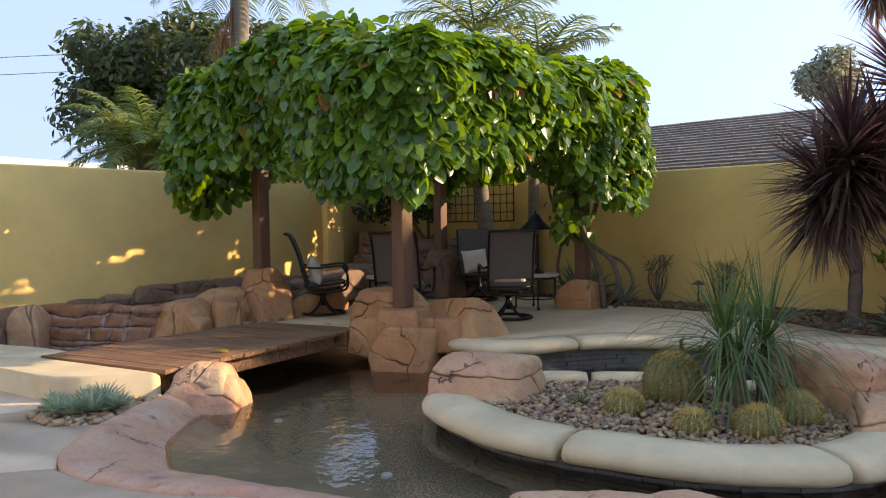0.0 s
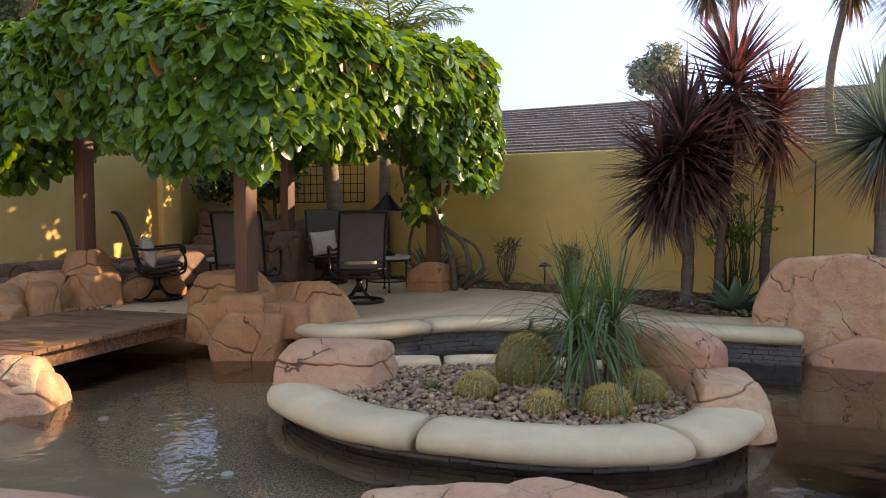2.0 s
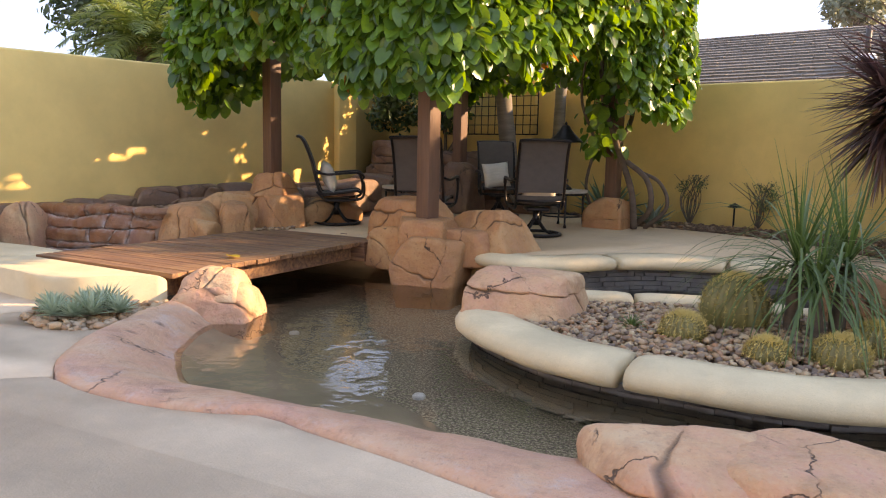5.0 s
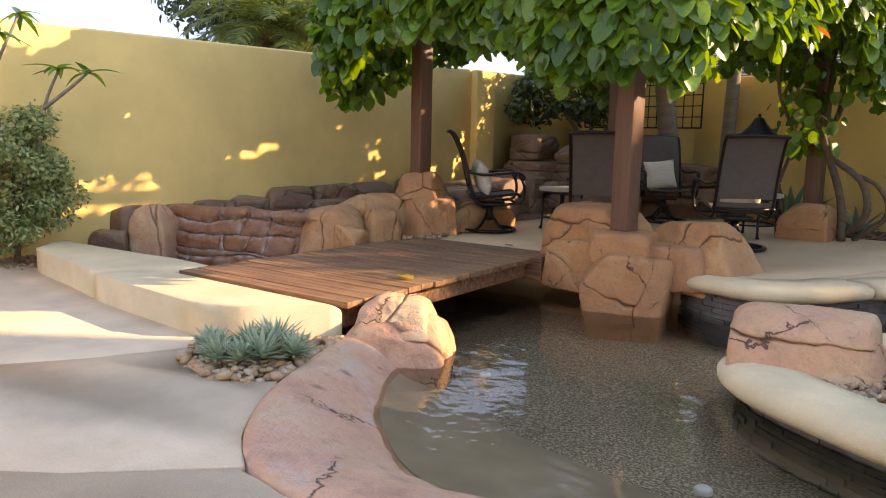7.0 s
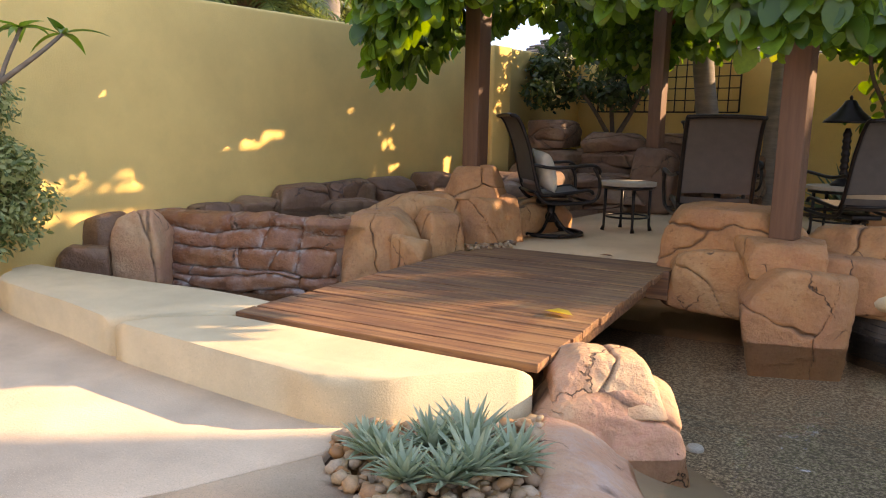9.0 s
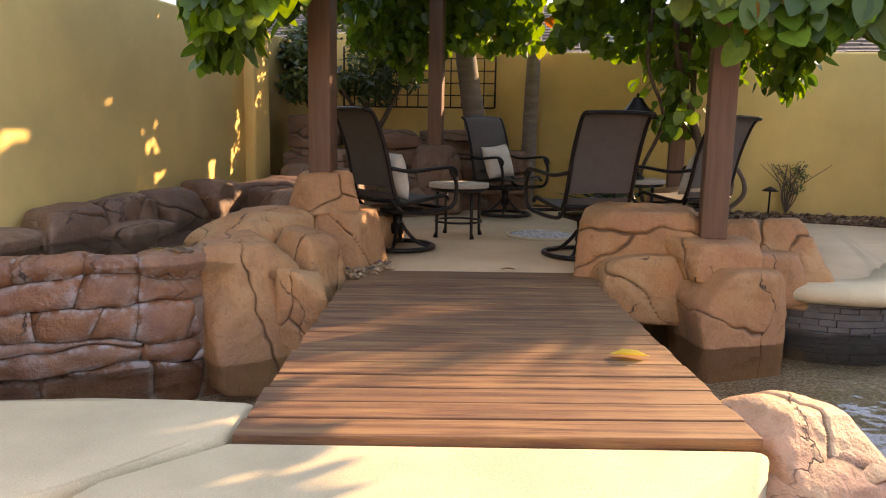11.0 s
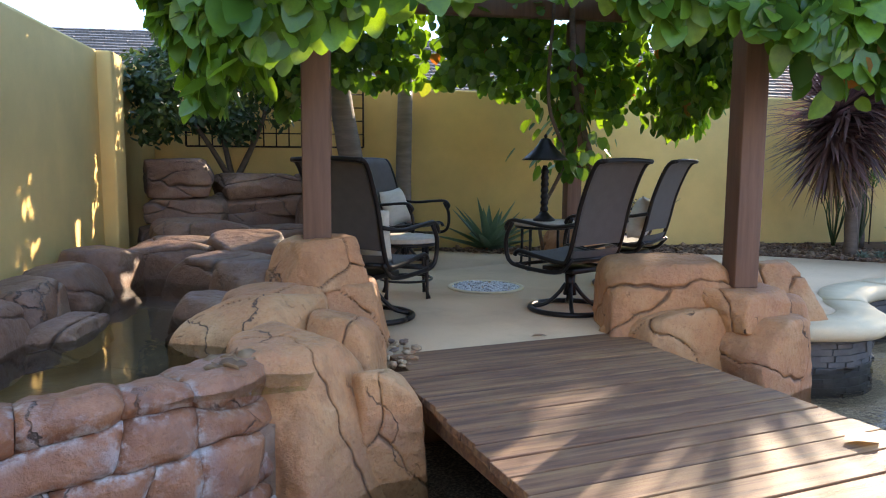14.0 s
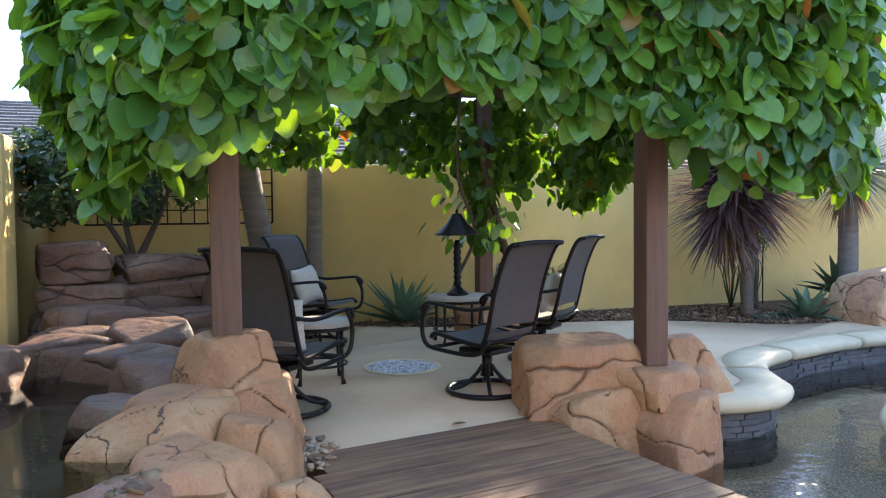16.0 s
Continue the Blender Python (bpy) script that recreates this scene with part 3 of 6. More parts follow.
paving = thing("paving", pose(0, 0, 0), "weathered tan concrete paving with curved joints", "paving", kind="structure")
J = [(-9.6, 1.9), (-7.2, 2.2), (-6.3, 2.42), (-5.98, 2.66), (-5.75, 3.0), (-5.52, 3.45)]       # joint that runs to the pebble pocket
K = [(-4.05, 2.62), (-4.5, 2.2), (-5.2, 1.75), (-6.5, 1.2), (-9.6, 0.6)]                          # joint that runs to the rock edge
g = 0.006
pave("paving_panel", [(x, y + g) for x, y in J] + [(-5.6, 3.74), (-7.1, 3.95), (-9.6, 4.3)])
left_edge = [p for p in edge_line if p[0] < -4.03]
pave("paving_panel", [(x, y - g) for x, y in J] [::1] + PEB[1:] + left_edge + [(x - g, y + g) for x, y in K])
right_edge = [p for p in edge_line if p[0] >= -4.03]
pave("paving_panel", [(-9.6, 0.59), (-9.6, -6), (7, -6), (7, 2.58)][:3] + [(7, 2.58)] + right_edge[::-1] + [(x, y - g) for x, y in K])
bed = slab_thing("soil_bed", [(-11, 3.2), (-5.0, 3.2), (-4.7, 3.4), (-4.85, 4.4), (-11, 4.5)], -0.5, -0.045, M_soil)
tagged(bed, "dark soil under pebbles and shrub beside the step", "planting bed", kind="structure")

# raised slab in front of the bridge
step = thing("step_slab", pose(0, 0, 0), "raised cream concrete step in two rounded cast stones", "step", kind="structure")
FRONT_W = [(-8.75, 4.55), (-8.66, 4.24), (-8.45, 4.09), (-8.0, 3.99), (-7.62, 3.93), (-7.12, 3.82)]
FRONT_E = [(-7.05, 3.795), (-6.5, 3.73), (-6.0, 3.68), (-5.68, 3.66), (-5.5, 3.74), (-5.35, 3.88), (-5.0, 4.19)]
slab_thing("step_stone", [tuple(p) for p in spline(FRONT_W, 26)] + [(-7.0, 3.97), (-6.705, 4.235), (-6.672, 4.56), (-6.92, 4.59), (-7.24, 4.56), (-7.64, 4.47), (-8.2, 4.5)], -0.6, PATIO, M_coping, 0.05, 4, step)
slab_thing("step_stone", [tuple(p) for p in spline(FRONT_E, 30)] + [(-6.69, 4.222), (-6.985, 3.96)], -0.6, PATIO, M_coping, 0.05, 4, step)

# patio: slab, lobed coping with joints, stacked stone wall below
EDGE = [(-3.95, 6.98), (-3.72, 6.72), (-3.45, 6.58), (-3.1, 6.56), (-2.78, 6.72), (-2.55, 7.02), (-2.35, 7.25), (-2.1, 7.45), (-1.75, 7.56), (-1.2, 7.62), (-0.6, 7.66), (0.0, 7.6), (0.45, 7.55), (0.95, 7.55)]
BED_EDGE = [(-3.2, 10.35), (-2.6, 10.35), (-1.9, 10.15), (-1.2, 9.82), (-0.6, 9.2), (-0.15, 8.72), (0.3, 8.55), (0.95, 8.5)]
ed = spline(EDGE, 120)
tang = np.gradient(ed, axis=0)
tang /= np.linalg.norm(tang, axis=1)[:, None]
nrm = np.stack([-tang[:, 1], tang[:, 0]], 1)                # towards the patio
inner = ed + nrm * 0.36
patio_out = [(-6.75, 6.98), (-5.0, 6.98), (-4.6, 7.05)] + [tuple(p) for p in inner[6:]] + [tuple(p) for p in spline(BED_EDGE, 40)[::-1]] + [(-3.3, 11.2), (-5.3, 11.6), (-6.2, 11.6), (-6.5, 9.6), (-6.75, 8.0)]
patio = slab_thing("patio", patio_out, -0.6, PATIO - 0.004, M_patio, 0.004, 1)
tagged(patio, "shaded tan concrete seating patio under the pergola", "patio", kind="structure")
PROFILE = [(0.37, -0.1), (0.37, 0.0), (0.2, 0.004), (0.1, 0.002), (0.05, -0.008), (0.015, -0.03), (0.0, -0.06), (0.008, -0.09), (0.035, -0.115), (0.08, -0.125), (0.2, -0.125)]


def coping_run(name, line, side, i0, i1, top, parent, mat, prof=PROFILE, label=""):
    """One cast coping stone from line[i0] to line[i1]; its round nose on the line, its body towards side."""
    v, f, m = [], [], len(prof)
    for i in range(i0, i1 + 1):
        near = min(i - i0, i1 - i)
        r = 0.0 if near > 1 else (0.012, 0.004)[near]
        q = line[i] + (side[i] * 0)
        for s, z in prof:
            h = 0.006 * noise.noise(Vector((q[0] * 3, q[1] * 3, s * 5)))
            p = line[i] + side[i] * (s + (r if s < 0.05 else 0))
            v.append((p[0], p[1], top + z - r * (1 if z > -0.02 else -0.3) + h))
    for i in range(i1 - i0):
        for k in range(m):
            a, b = i * m + k, i * m + (k + 1) % m
            f.append((a, b, b + m, a + m))
    f.append(tuple(range(m))[::-1])
    f.append(tuple((i1 - i0) * m + k for k in range(m)))
    bm = bmesh.new()
    bm.from_mesh(mesh("tmp", v, f))
    return part(name, bm, mat, parent, label)


patio_coping = thing("patio_coping", pose(0, 0, 0), "cream bullnose concrete coping along the patio", "coping", kind="structure")
for a, b in ((0, 42), (43, 64), (65, 90), (91, 119)):
    coping_run("coping_stone", ed, nrm, a, b, PATIO + 0.004, patio_coping, M_coping)


def ledger_wall(parent, line, side, inset, z0, z1, rnd, step=0.035):
    """Courses of thin stacked stones along a line, joined in one mesh."""
    L = np.concatenate([[0], np.cumsum(np.linalg.norm(np.diff(line, axis=0), axis=1))])
    bm = bmesh.new()
    z = z0
    while z < z1:
        h = min(rnd.uniform(0.028, 0.05), z1 - z + 0.002)
        s = -rnd.uniform(0, 0.1)
        while s < L[-1]:
            w = rnd.uniform(0.08, 0.26)
            a, b = max(s, 0), min(s + w - 0.005, L[-1])
            if b - a > 0.02:
                o = rnd.uniform(0, 0.022)
                pts = []
                for q in (a, b):
                    x = np.array([np.interp(q, L, line[:, 0]), np.interp(q, L, line[:, 1])])
                    nn = np.array([np.interp(q, L, side[:, 0]), np.interp(q, L, side[:, 1])])
                    pts.append((x + nn * (inset - o), x + nn * (inset + 0.1)))
                vs = [bm.verts.new((p[0], p[1], zz)) for zz in (z, z + h - 0.004) for p in (pts[0][0], pts[1][0], pts[1][1], pts[0][1])]
                for fc in ((0, 1, 5, 4), (4, 5, 6, 7), (1, 2, 6, 5), (3, 0, 4, 7), (0, 3, 2, 1)):
                    bm.faces.new([vs[i] for i in fc])
            s += w
        z += h
    return part("stacked_stone", from_bm("stacked_stone", bm, False), M_ledger, parent)


pool_wall = thing("pool_wall", pose(0, 0, 0), "grey stacked ledger stone wall under the coping", "pool wall", kind="structure")
tagged(ledger_wall(pool_wall, ed, nrm, 0.13, -0.45, 0.085, random.Random(3)), kind="stuff")

# earth bed between patio and garden wall
bedv = [tuple(p) for p in spline(BED_EDGE, 40)]
gbed = slab_thing("planting_bed", bedv + [(0.9, 8.6), (6, 8.6), (6, 10), (2.5, 10.35), (-3.3, 11.6), (-7.6, 12.5), (-6.3, 11.0), (-3.4, 11.1)], -0.5, 0.19, M_soil)
tagged(gbed, "mulched planting bed along the garden wall", "planting bed", kind="structure")


def wall_run(name, a, b, z0, z1, thick, label):
    """A stucco wall with a rounded top between two plan points; its seen face runs through them."""
    a, b = Vector(a), Vector(b)
    u = (b - a).normalized()
    w = Vector((-u.y, u.x)) * thick
    bm = bmesh.new()
    prism(bm, [a, b, b + w, a + w], z0, z1, 0.03, 3)
    return tagged(part(name, bm, M_stucco), label, "garden wall", kind="structure")


CORNER = (-7.525, 12.44)
wall_run("wall_west", CORNER, Vector(CORNER) - E2 * 16, -1, 2.2, -0.25, "mustard yellow stucco garden wall")
wall_run("wall_north", Vector((-5.3, 11.95)), Vector((-5.3, 11.95)) + E1 * 14, -1, 2.14, 0.25, "mustard yellow stucco garden wall")
wall_run("wall_north_high", Vector(CORNER) - E1 * 0.2, Vector((-5.3, 11.95)) - E1 * 0.003, -1, 2.4, 0.25, "taller mustard stucco stretch of garden wall")

bm = bmesh.new()
box(bm, -0.02, -0.19, -1.0, 0.12, 0.19, 2.19, 0.02, 2)
_q = Vector(CORNER) - E2 * 2.12
tagged(part("wall_pilaster", bm, M_stucco, at=pose(_q.x, _q.y, 0, 0, 0, math.degrees(math.atan2(E1.y, E1.x)))), "mustard stucco pilaster on the garden wall", "pilaster", kind="structure")

# house added on the unseen side, only to shade the near paving
house = thing("house", pose(0, 0, 0), "beige stucco house added out of view to shade the near paving", "house", kind="structure")
part("house_wall", box_mesh("house_wall", 6.2, 4.6, -1.4, 6.5, 11.6, 7.0), M_siding, house)
# unseen pale wall, added at the rear to bounce sunlight back
part("house_wall", box_mesh("house_wall", -10.5, -6.4, -1.4, 6.19, -6.1, 3.2), M_siding, house)
part("house_roof", box_mesh("house_roof", 6.0, 4.4, 7.003, 12, 11.7, 7.2), M_fascia, house)

# ---- bridge deck ----
deck = thing("bridge_deck", pose(0, 0, 0), "red-brown plank footbridge over the pool channel", "footbridge")
DX0, DX1, DY0, DY1 = -6.68, -5.0, 4.235, 6.66
NB = 16
pitch_b = (DY1 - DY0) / NB
bm = bmesh.new()
box(bm, -0.84, -pitch_b / 2 + 0.006, -0.04, 0.84, pitch_b / 2 - 0.006, 0.0, 0.005, 2)
board = from_bm("deck_board", bm, False)
board.materials.append(M_wood)
for i in range(NB):
    y = DY0 + (i + 0.5) * pitch_b
    dx = 0.006 * math.sin(i * 2.3)
    o = part("deck_board", board, None, deck, at=pose((DX0 + DX1) / 2 + 0.06 * (i / NB) + dx, y, PATIO + 0.004 + 0.002 * math.sin(i * 1.7), 0.15 * math.sin(i * 3), 0, 0))
    o.scale = (1 - 0.055 * (i / NB), 1, 1)
for x in (-6.5, -5.85, -5.12):
    part("joist", box_mesh("joist", x - 0.025, DY0 + 0.02, 0.02, x + 0.025, DY1 - 0.02, PATIO - 0.04), M_wood, deck)
part("kick_board", box_mesh("kick_board", -6.5, DY1 + 0.005, 0.0, -4.95, DY1 + 0.34, PATIO + 0.003, bevel=0.006), M_wood, deck, "rusty brown threshold board")


# ---- boulders ----
def boulder(name, at, half, seed, mat=None, label="", n=26, rz=0, category="rock", group="", **kw):
    """One carved rock: at is the middle of its base, half its half-sizes."""
    me = rock_mesh(name, half, seed, n=n, **kw)
    ob = part(name, me, mat or M_rock, at=pose(at[0], at[1], at[2] + half[2], 0, 0, rz))
    return tagged(ob, label or "orange-tan carved boulder with dark cracks", category, group)


def pile(name, at, pieces, label, mat=M_rock, n=26):
    """A rock thing of several carved blocks: (x, y, z base, half-sizes, seed, turn, extras)."""
    t = thing(name, pose(*at), label, "rock")
    for x, y, z, half, seed, rz, kw in pieces:
        kw = dict(kw)
        mt = kw.pop("mat", mat)
        nn = kw.pop("n", n)
        me = rock_mesh("rock_block", half, seed, n=nn, **kw)
        part("rock_block", me, mt, t, at=pose(x - at[0], y - at[1], z + half[2] - at[2], 0, 0, rz))
    return t


# rock at the near corner of the bridge
pile("corner_boulder", (-4.83, 4.46, -0.3), [
    (-4.79, 4.47, -0.35, (0.36, 0.3, 0.26), 11, 25, dict(power=2.2, cells=3, facet=0.02, cuts=12, taper=0.15, n=40, rough=0.05)),
    (-4.82, 4.5, 0.02, (0.22, 0.21, 0.11), 14, 20, dict(power=2.4, cells=2, cuts=10, taper=0.35, n=30, rough=0.05)),
], "rounded orange boulder at the water's edge beside the bridge", M_pinkrock)

# rock that carries the front post
pile("front_post_rock", (-4.25, 6.8, -0.4), [
    (-4.14, 6.68, -0.5, (0.33, 0.3, 0.43), 21, 15, dict(power=3.9, cells=3, facet=0.02, cuts=8, taper=-0.25, n=48, rough=0.05)),
    (-4.25, 6.74, 0.22, (0.27, 0.25, 0.145), 22, 12, dict(power=4.9, cells=3, rough=0.04, taper=-0.1)),
    (-4.58, 7.02, 0.0, (0.46, 0.30, 0.35), 23, -22, dict(power=4.3, cells=5, n=50, rough=0.06)),
    (-3.78, 7.14, 0.02, (0.5, 0.30, 0.29), 24, -14, dict(power=3.7, cells=5, n=50, rough=0.07, taper=0.35)),
    (-4.0, 6.95, 0.0, (0.42, 0.3, 0.24), 25, 0, dict(power=3.9, cells=4, n=30)),
    (-4.6, 6.84, -0.1, (0.42, 0.22, 0.24), 26, -12, dict(power=3.5, cells=4)),
], "large orange carved rock with dark cracks carrying a pergola post")

# rock that carries the left post
pile("left_post_rock", (-6.8, 7.35, 0.1), [
    (-6.81, 7.37, 0.55, (0.24, 0.23, 0.15), 31, 8, dict(power=4.9, cells=3, rough=0.04, taper=0.12)),
    (-6.76, 7.33, 0.05, (0.33, 0.31, 0.285), 32, -10, dict(power=4.5, cells=4, n=34, rough=0.05, taper=0.1)),
    (-7.1, 7.12, 0.1, (0.3, 0.26, 0.26), 33, 30, dict(power=3.9, cells=4)),
    (-6.55, 8.05, 0.1, (0.2, 0.45, 0.22), 35, -12, dict(power=4.5, cells=4)),
], "stacked orange rock plinth carrying a pergola post")

# rock under the right post
boulder("right_post_rock", (-3.37, 10.05, 0.1), (0.31, 0.3, 0.25), 41, label="squat orange-brown rock plinth under a pergola post", n=30, power=4.5, cells=4, taper=0.12)
boulder("back_post_rock", (-5.95, 10.66, 0.15), (0.3, 0.28, 0.42), 42, M_darkrock, "brown rock plinth under the rear pergola post", n=24, power=4.3, cells=4)

# spill wall: rocks beside the bridge, and the stacked face
pile("spillway_rock", (-6.95, 6.4, -0.3), [
    (-7.12, 6.38, -0.35, (0.36, 0.34, 0.44), 58, 36, dict(power=3.4, cuts=16, facet=0.03, cells=3, n=48, taper=0.35, shear=(0.0, 0.09))),
    (-6.79, 6.28, -0.3, (0.17, 0.19, 0.335), 52, 12, dict(cuts=7, power=3.0, cells=3, n=28, taper=0.12, rough=0.04)),
    (-7.2, 6.95, 0.0, (0.34, 0.3, 0.3), 53, 50, dict(power=3.9, cells=4)),
    (-6.82, 6.75, 0.0, (0.2, 0.2, 0.26), 54, 50, dict(power=3.9, cells=4)),
], "tan carved rocks between spillway and bridge")

spill = thing("spillway_wall", pose(-8, 5.8, -0.3), "wet stacked red-brown rock spillway face", "rock wall")
SP = spline([(-9.2, 5.62), (-8.7, 5.6), (-8.2, 5.68), (-7.8, 5.78), (-7.42, 5.95), (-7.2, 6.15)], 120)
SL = np.concatenate([[0], np.cumsum(np.linalg.norm(np.diff(SP, axis=0), axis=1))])
ST = np.gradient(SP, axis=0)
ST /= np.linalg.norm(ST, axis=1)[:, None]


def spill_point(s, h, out):
    """A point on the leaning face: s along it, h up the face and then over its top, out proud of it."""
    x, y = np.interp(s, SL, SP[:, 0]), np.interp(s, SL, SP[:, 1])
    tx, ty = np.interp(s, SL, ST[:, 0]), np.interp(s, SL, ST[:, 1])
    up = min(h, 0.83)
    over = max(0.0, h - 0.83)
    inset = 0.13 * (up / 0.83) ** 2 + over - out * (1 if over < 0.02 else 0.3)
    z = -0.4 + up - 0.12 * over + (out if over > 0.02 else 0.3 * out * (up > 0.78))
    return (x - ty * inset + 8, y + tx * inset - 5.8, z + 0.3)


def lean_of(s):
    """How far a joint near s leans."""
    return 0.2 * noise.noise(Vector((s * 3.1, 1.7, 8)))


def spill_block(s0, s1, low, high, seed):
    """One carved block of the face, its joints cut back; low and high give its edges along s."""
    r = random.Random(seed)
    nu, nv = max(7, int((s1 - s0) / 0.025)), 10
    proud = r.uniform(0.0, 0.02)
    v, f, crack, lime = [], [], [], []
    for i in range(nu + 1):
        for j in range(nv + 1):
            a, b = (i - 1) / (nu - 2), (j - 1) / (nv - 2)
            skirt = i in (0, nu) or j in (0, nv)
            a, b = min(1, max(0, a)), min(1, max(0, b))
            s = s0 + (s1 - s0) * a + lean_of(s0 if a < 0.5 else s1) * (b - 0.5) * (2 * abs(a - 0.5))
            h = low(s) + (high(s) - low(s)) * b
            ev, eh = min(a, 1 - a) * (s1 - s0), min(b, 1 - b) * (high(s) - low(s))
            e = min(ev, eh)
            q = Vector((s * 4, h * 4, seed * 0.37))
            out = proud * min(1, ev / 0.05) + 0.024 * (1 - math.exp(-eh / 0.012)) + 0.007 * (1 - math.exp(-ev / 0.006)) + 0.03 * noise.noise(Vector((s * 4, h * 4, 3))) + 0.014 * noise.noise(q * 4)
            v.append(spill_point(s, h, -0.07 if skirt else out))
            crack.append(1.0 if skirt else 0.0)
            lime.append(0.0 if skirt else math.exp(-e / 0.014))
    for i in range(nu):
        for j in range(nv):
            k = i * (nv + 1) + j
            f.append((k, k + nv + 1, k + nv + 2, k + 1))
    me = mesh("stone_block", v, f)
    me.attributes.new("crack", "FLOAT", "POINT").data.foreach_set("value", np.array(crack, np.float32))
    me.attributes.new("lime", "FLOAT", "POINT").data.foreach_set("value", np.array(lime, np.float32))
    return part("stone_block", me, M_brick, spill)


def course_line(base, k):
    return lambda s: base + (0.075 * noise.noise(Vector((s * 1.7, k * 7.3, 2))) + 0.02 * noise.noise(Vector((s * 6, k * 7.3, 5))) if 0 < base < 0.8 else 0.0)


rs = random.Random(5)
heights = [0.0, 0.29, 0.44, 0.61, 0.74, 1.16]
for k in range(5):
    s = 0.0
    while s < SL[-1] - 0.02:
        w = rs.choice((0.2, 0.3, 0.42, 0.65, 0.95)) * (1.25 if k in (0, 4) else 1.0)
        e = s + w if s + w < SL[-1] - 0.14 else SL[-1]
        if k in (1, 2) and w > 0.4 and rs.random() < 0.5:      # a wide block split into two thin layers
            mid = course_line((heights[k] + heights[k + 1]) / 2, k + 20)
            spill_block(s + 0.0015, e - 0.0015, course_line(heights[k], k), lambda q, m=mid: m(q) - 0.002, 100 + rs.randrange(9999))
            spill_block(s + 0.0015, e - 0.0015, lambda q, m=mid: m(q) + 0.002, course_line(heights[k + 1] - 0.004, k + 1), 100 + rs.randrange(9999))
        else:
            spill_block(s + 0.0015, e - 0.0015, course_line(heights[k], k), course_line(heights[k + 1] - 0.004, k + 1), 100 + rs.randrange(9999))
        s = e
bm = bmesh.new()
prism(bm, [(p[0] + 8, p[1] - 5.8 + 0.2) for p in SP[::4]] + [(0.9, 0.9), (-1.2, 0.5)], -0.2, 0.6)
part("rock_core", bm, M_darkrock, spill)

# raised basin behind the spillway
basin = part("basin_water", mesh("basin_water", [(-9.4, 5.95, 0.4), (-7.2, 5.9, 0.4), (-6.9, 6.7, 0.4), (-7.2, 9.4, 0.4), (-8.5, 9.4, 0.4), (-9.2, 6.5, 0.4)], [(0, 1, 2, 3, 4, 5)]), M_water2)
tagged(basin, "still dark water in the raised rock basin", "water", kind="structure")
bm = bmesh.new()
prism(bm, [(-9.5, 5.9), (-7.3, 6.05), (-7.0, 6.9), (-6.6, 9.0), (-6.4, 11.0), (-7.5, 12.3), (-9.5, 6)], -0.6, 0.22)
tagged(part("basin_bed", bm, M_darkrock), "dark rock bed of the raised basin", "basin", kind="structure")

# flat rocks along the wall behind the basin, and the cascade
k = 0
for x, y, z, h, rz in [(-9.15, 5.35, -0.2, (0.26, 0.2, 0.33), 5), (-8.78, 5.45, -0.2, (0.2, 0.2, 0.36), 24), (-8.98, 5.05, -0.2, (0.2, 0.16, 0.22), 40), (-8.72, 6.15, 0.40, (0.24, 0.2, 0.11), 70), (-8.62, 6.55, 0.40, (0.26, 0.18, 0.12), 80), (-8.5, 7.05, 0.42, (0.3, 0.2, 0.16), 75),
                       (-8.35, 7.6, 0.42, (0.32, 0.2, 0.17), 80), (-8.12, 7.35, 0.40, (0.3, 0.14, 0.1), 70), (-8.2, 8.2, 0.42, (0.3, 0.22, 0.17), 75), (-8.0, 8.9, 0.45, (0.3, 0.25, 0.17), 70),
                       (-7.55, 9.2, 0.42, (0.36, 0.26, 0.18), -10), (-7.45, 9.5, 0.62, (0.33, 0.22, 0.09), 5), (-7.12, 8.6, 0.38, (0.28, 0.34, 0.2), 30), (-6.95, 9.2, 0.42, (0.3, 0.4, 0.21), 10), (-7.05, 7.85, 0.38, (0.24, 0.36, 0.2), 15), (-7.35, 7.5, 0.36, (0.22, 0.26, 0.14), 40)]:
    # the second rock gets the paler rose colour to look sunlit
    boulder("ledge_rock", (x, y, z - (0.14 if z > 0.3 else 0)), (h[0], h[1], h[2] * (1.05 if z > 0.3 else 1)), 200 + k, M_pinkrock if k == 1 else M_darkrock, "brown flat-topped rock edging the raised basin", n=20, rz=rz, group="rocks round the raised basin", power=4.5, cells=3)
    k += 1
wf = []
wr = random.Random(12)
for cx, cy, wide, top in ((-7.3, 10.85, 0.42, 1.33), (-6.6, 11.15, 0.55, 1.15), (-5.8, 11.35, 0.5, 1.12), (-5.1, 11.45, 0.42, 0.95), (-7.2, 10.2, 0.45, 0.72), (-6.45, 10.5, 0.42, 0.62)):
    z = 0.15
    while z < top - 0.05:
        hz = min(wr.uniform(0.11, 0.2), (top - z) / 2 + 0.03)
        k = 1 - 0.25 * (z / top)
        wf.append((cx + wr.uniform(-0.06, 0.06), cy + wr.uniform(-0.05, 0.05), z - 0.03, (wide * k * wr.uniform(0.95, 1.15), 0.42 * k, hz), 600 + len(wf), wr.uniform(-18, 10), dict(cells=4, n=26, power=5.0, rough=0.09)))
        z += 2 * hz - 0.04
pile("waterfall_rock", (-6.6, 11.2, 0.2), wf, "tall layered brown rock waterfall in the garden corner", M_darkrock)

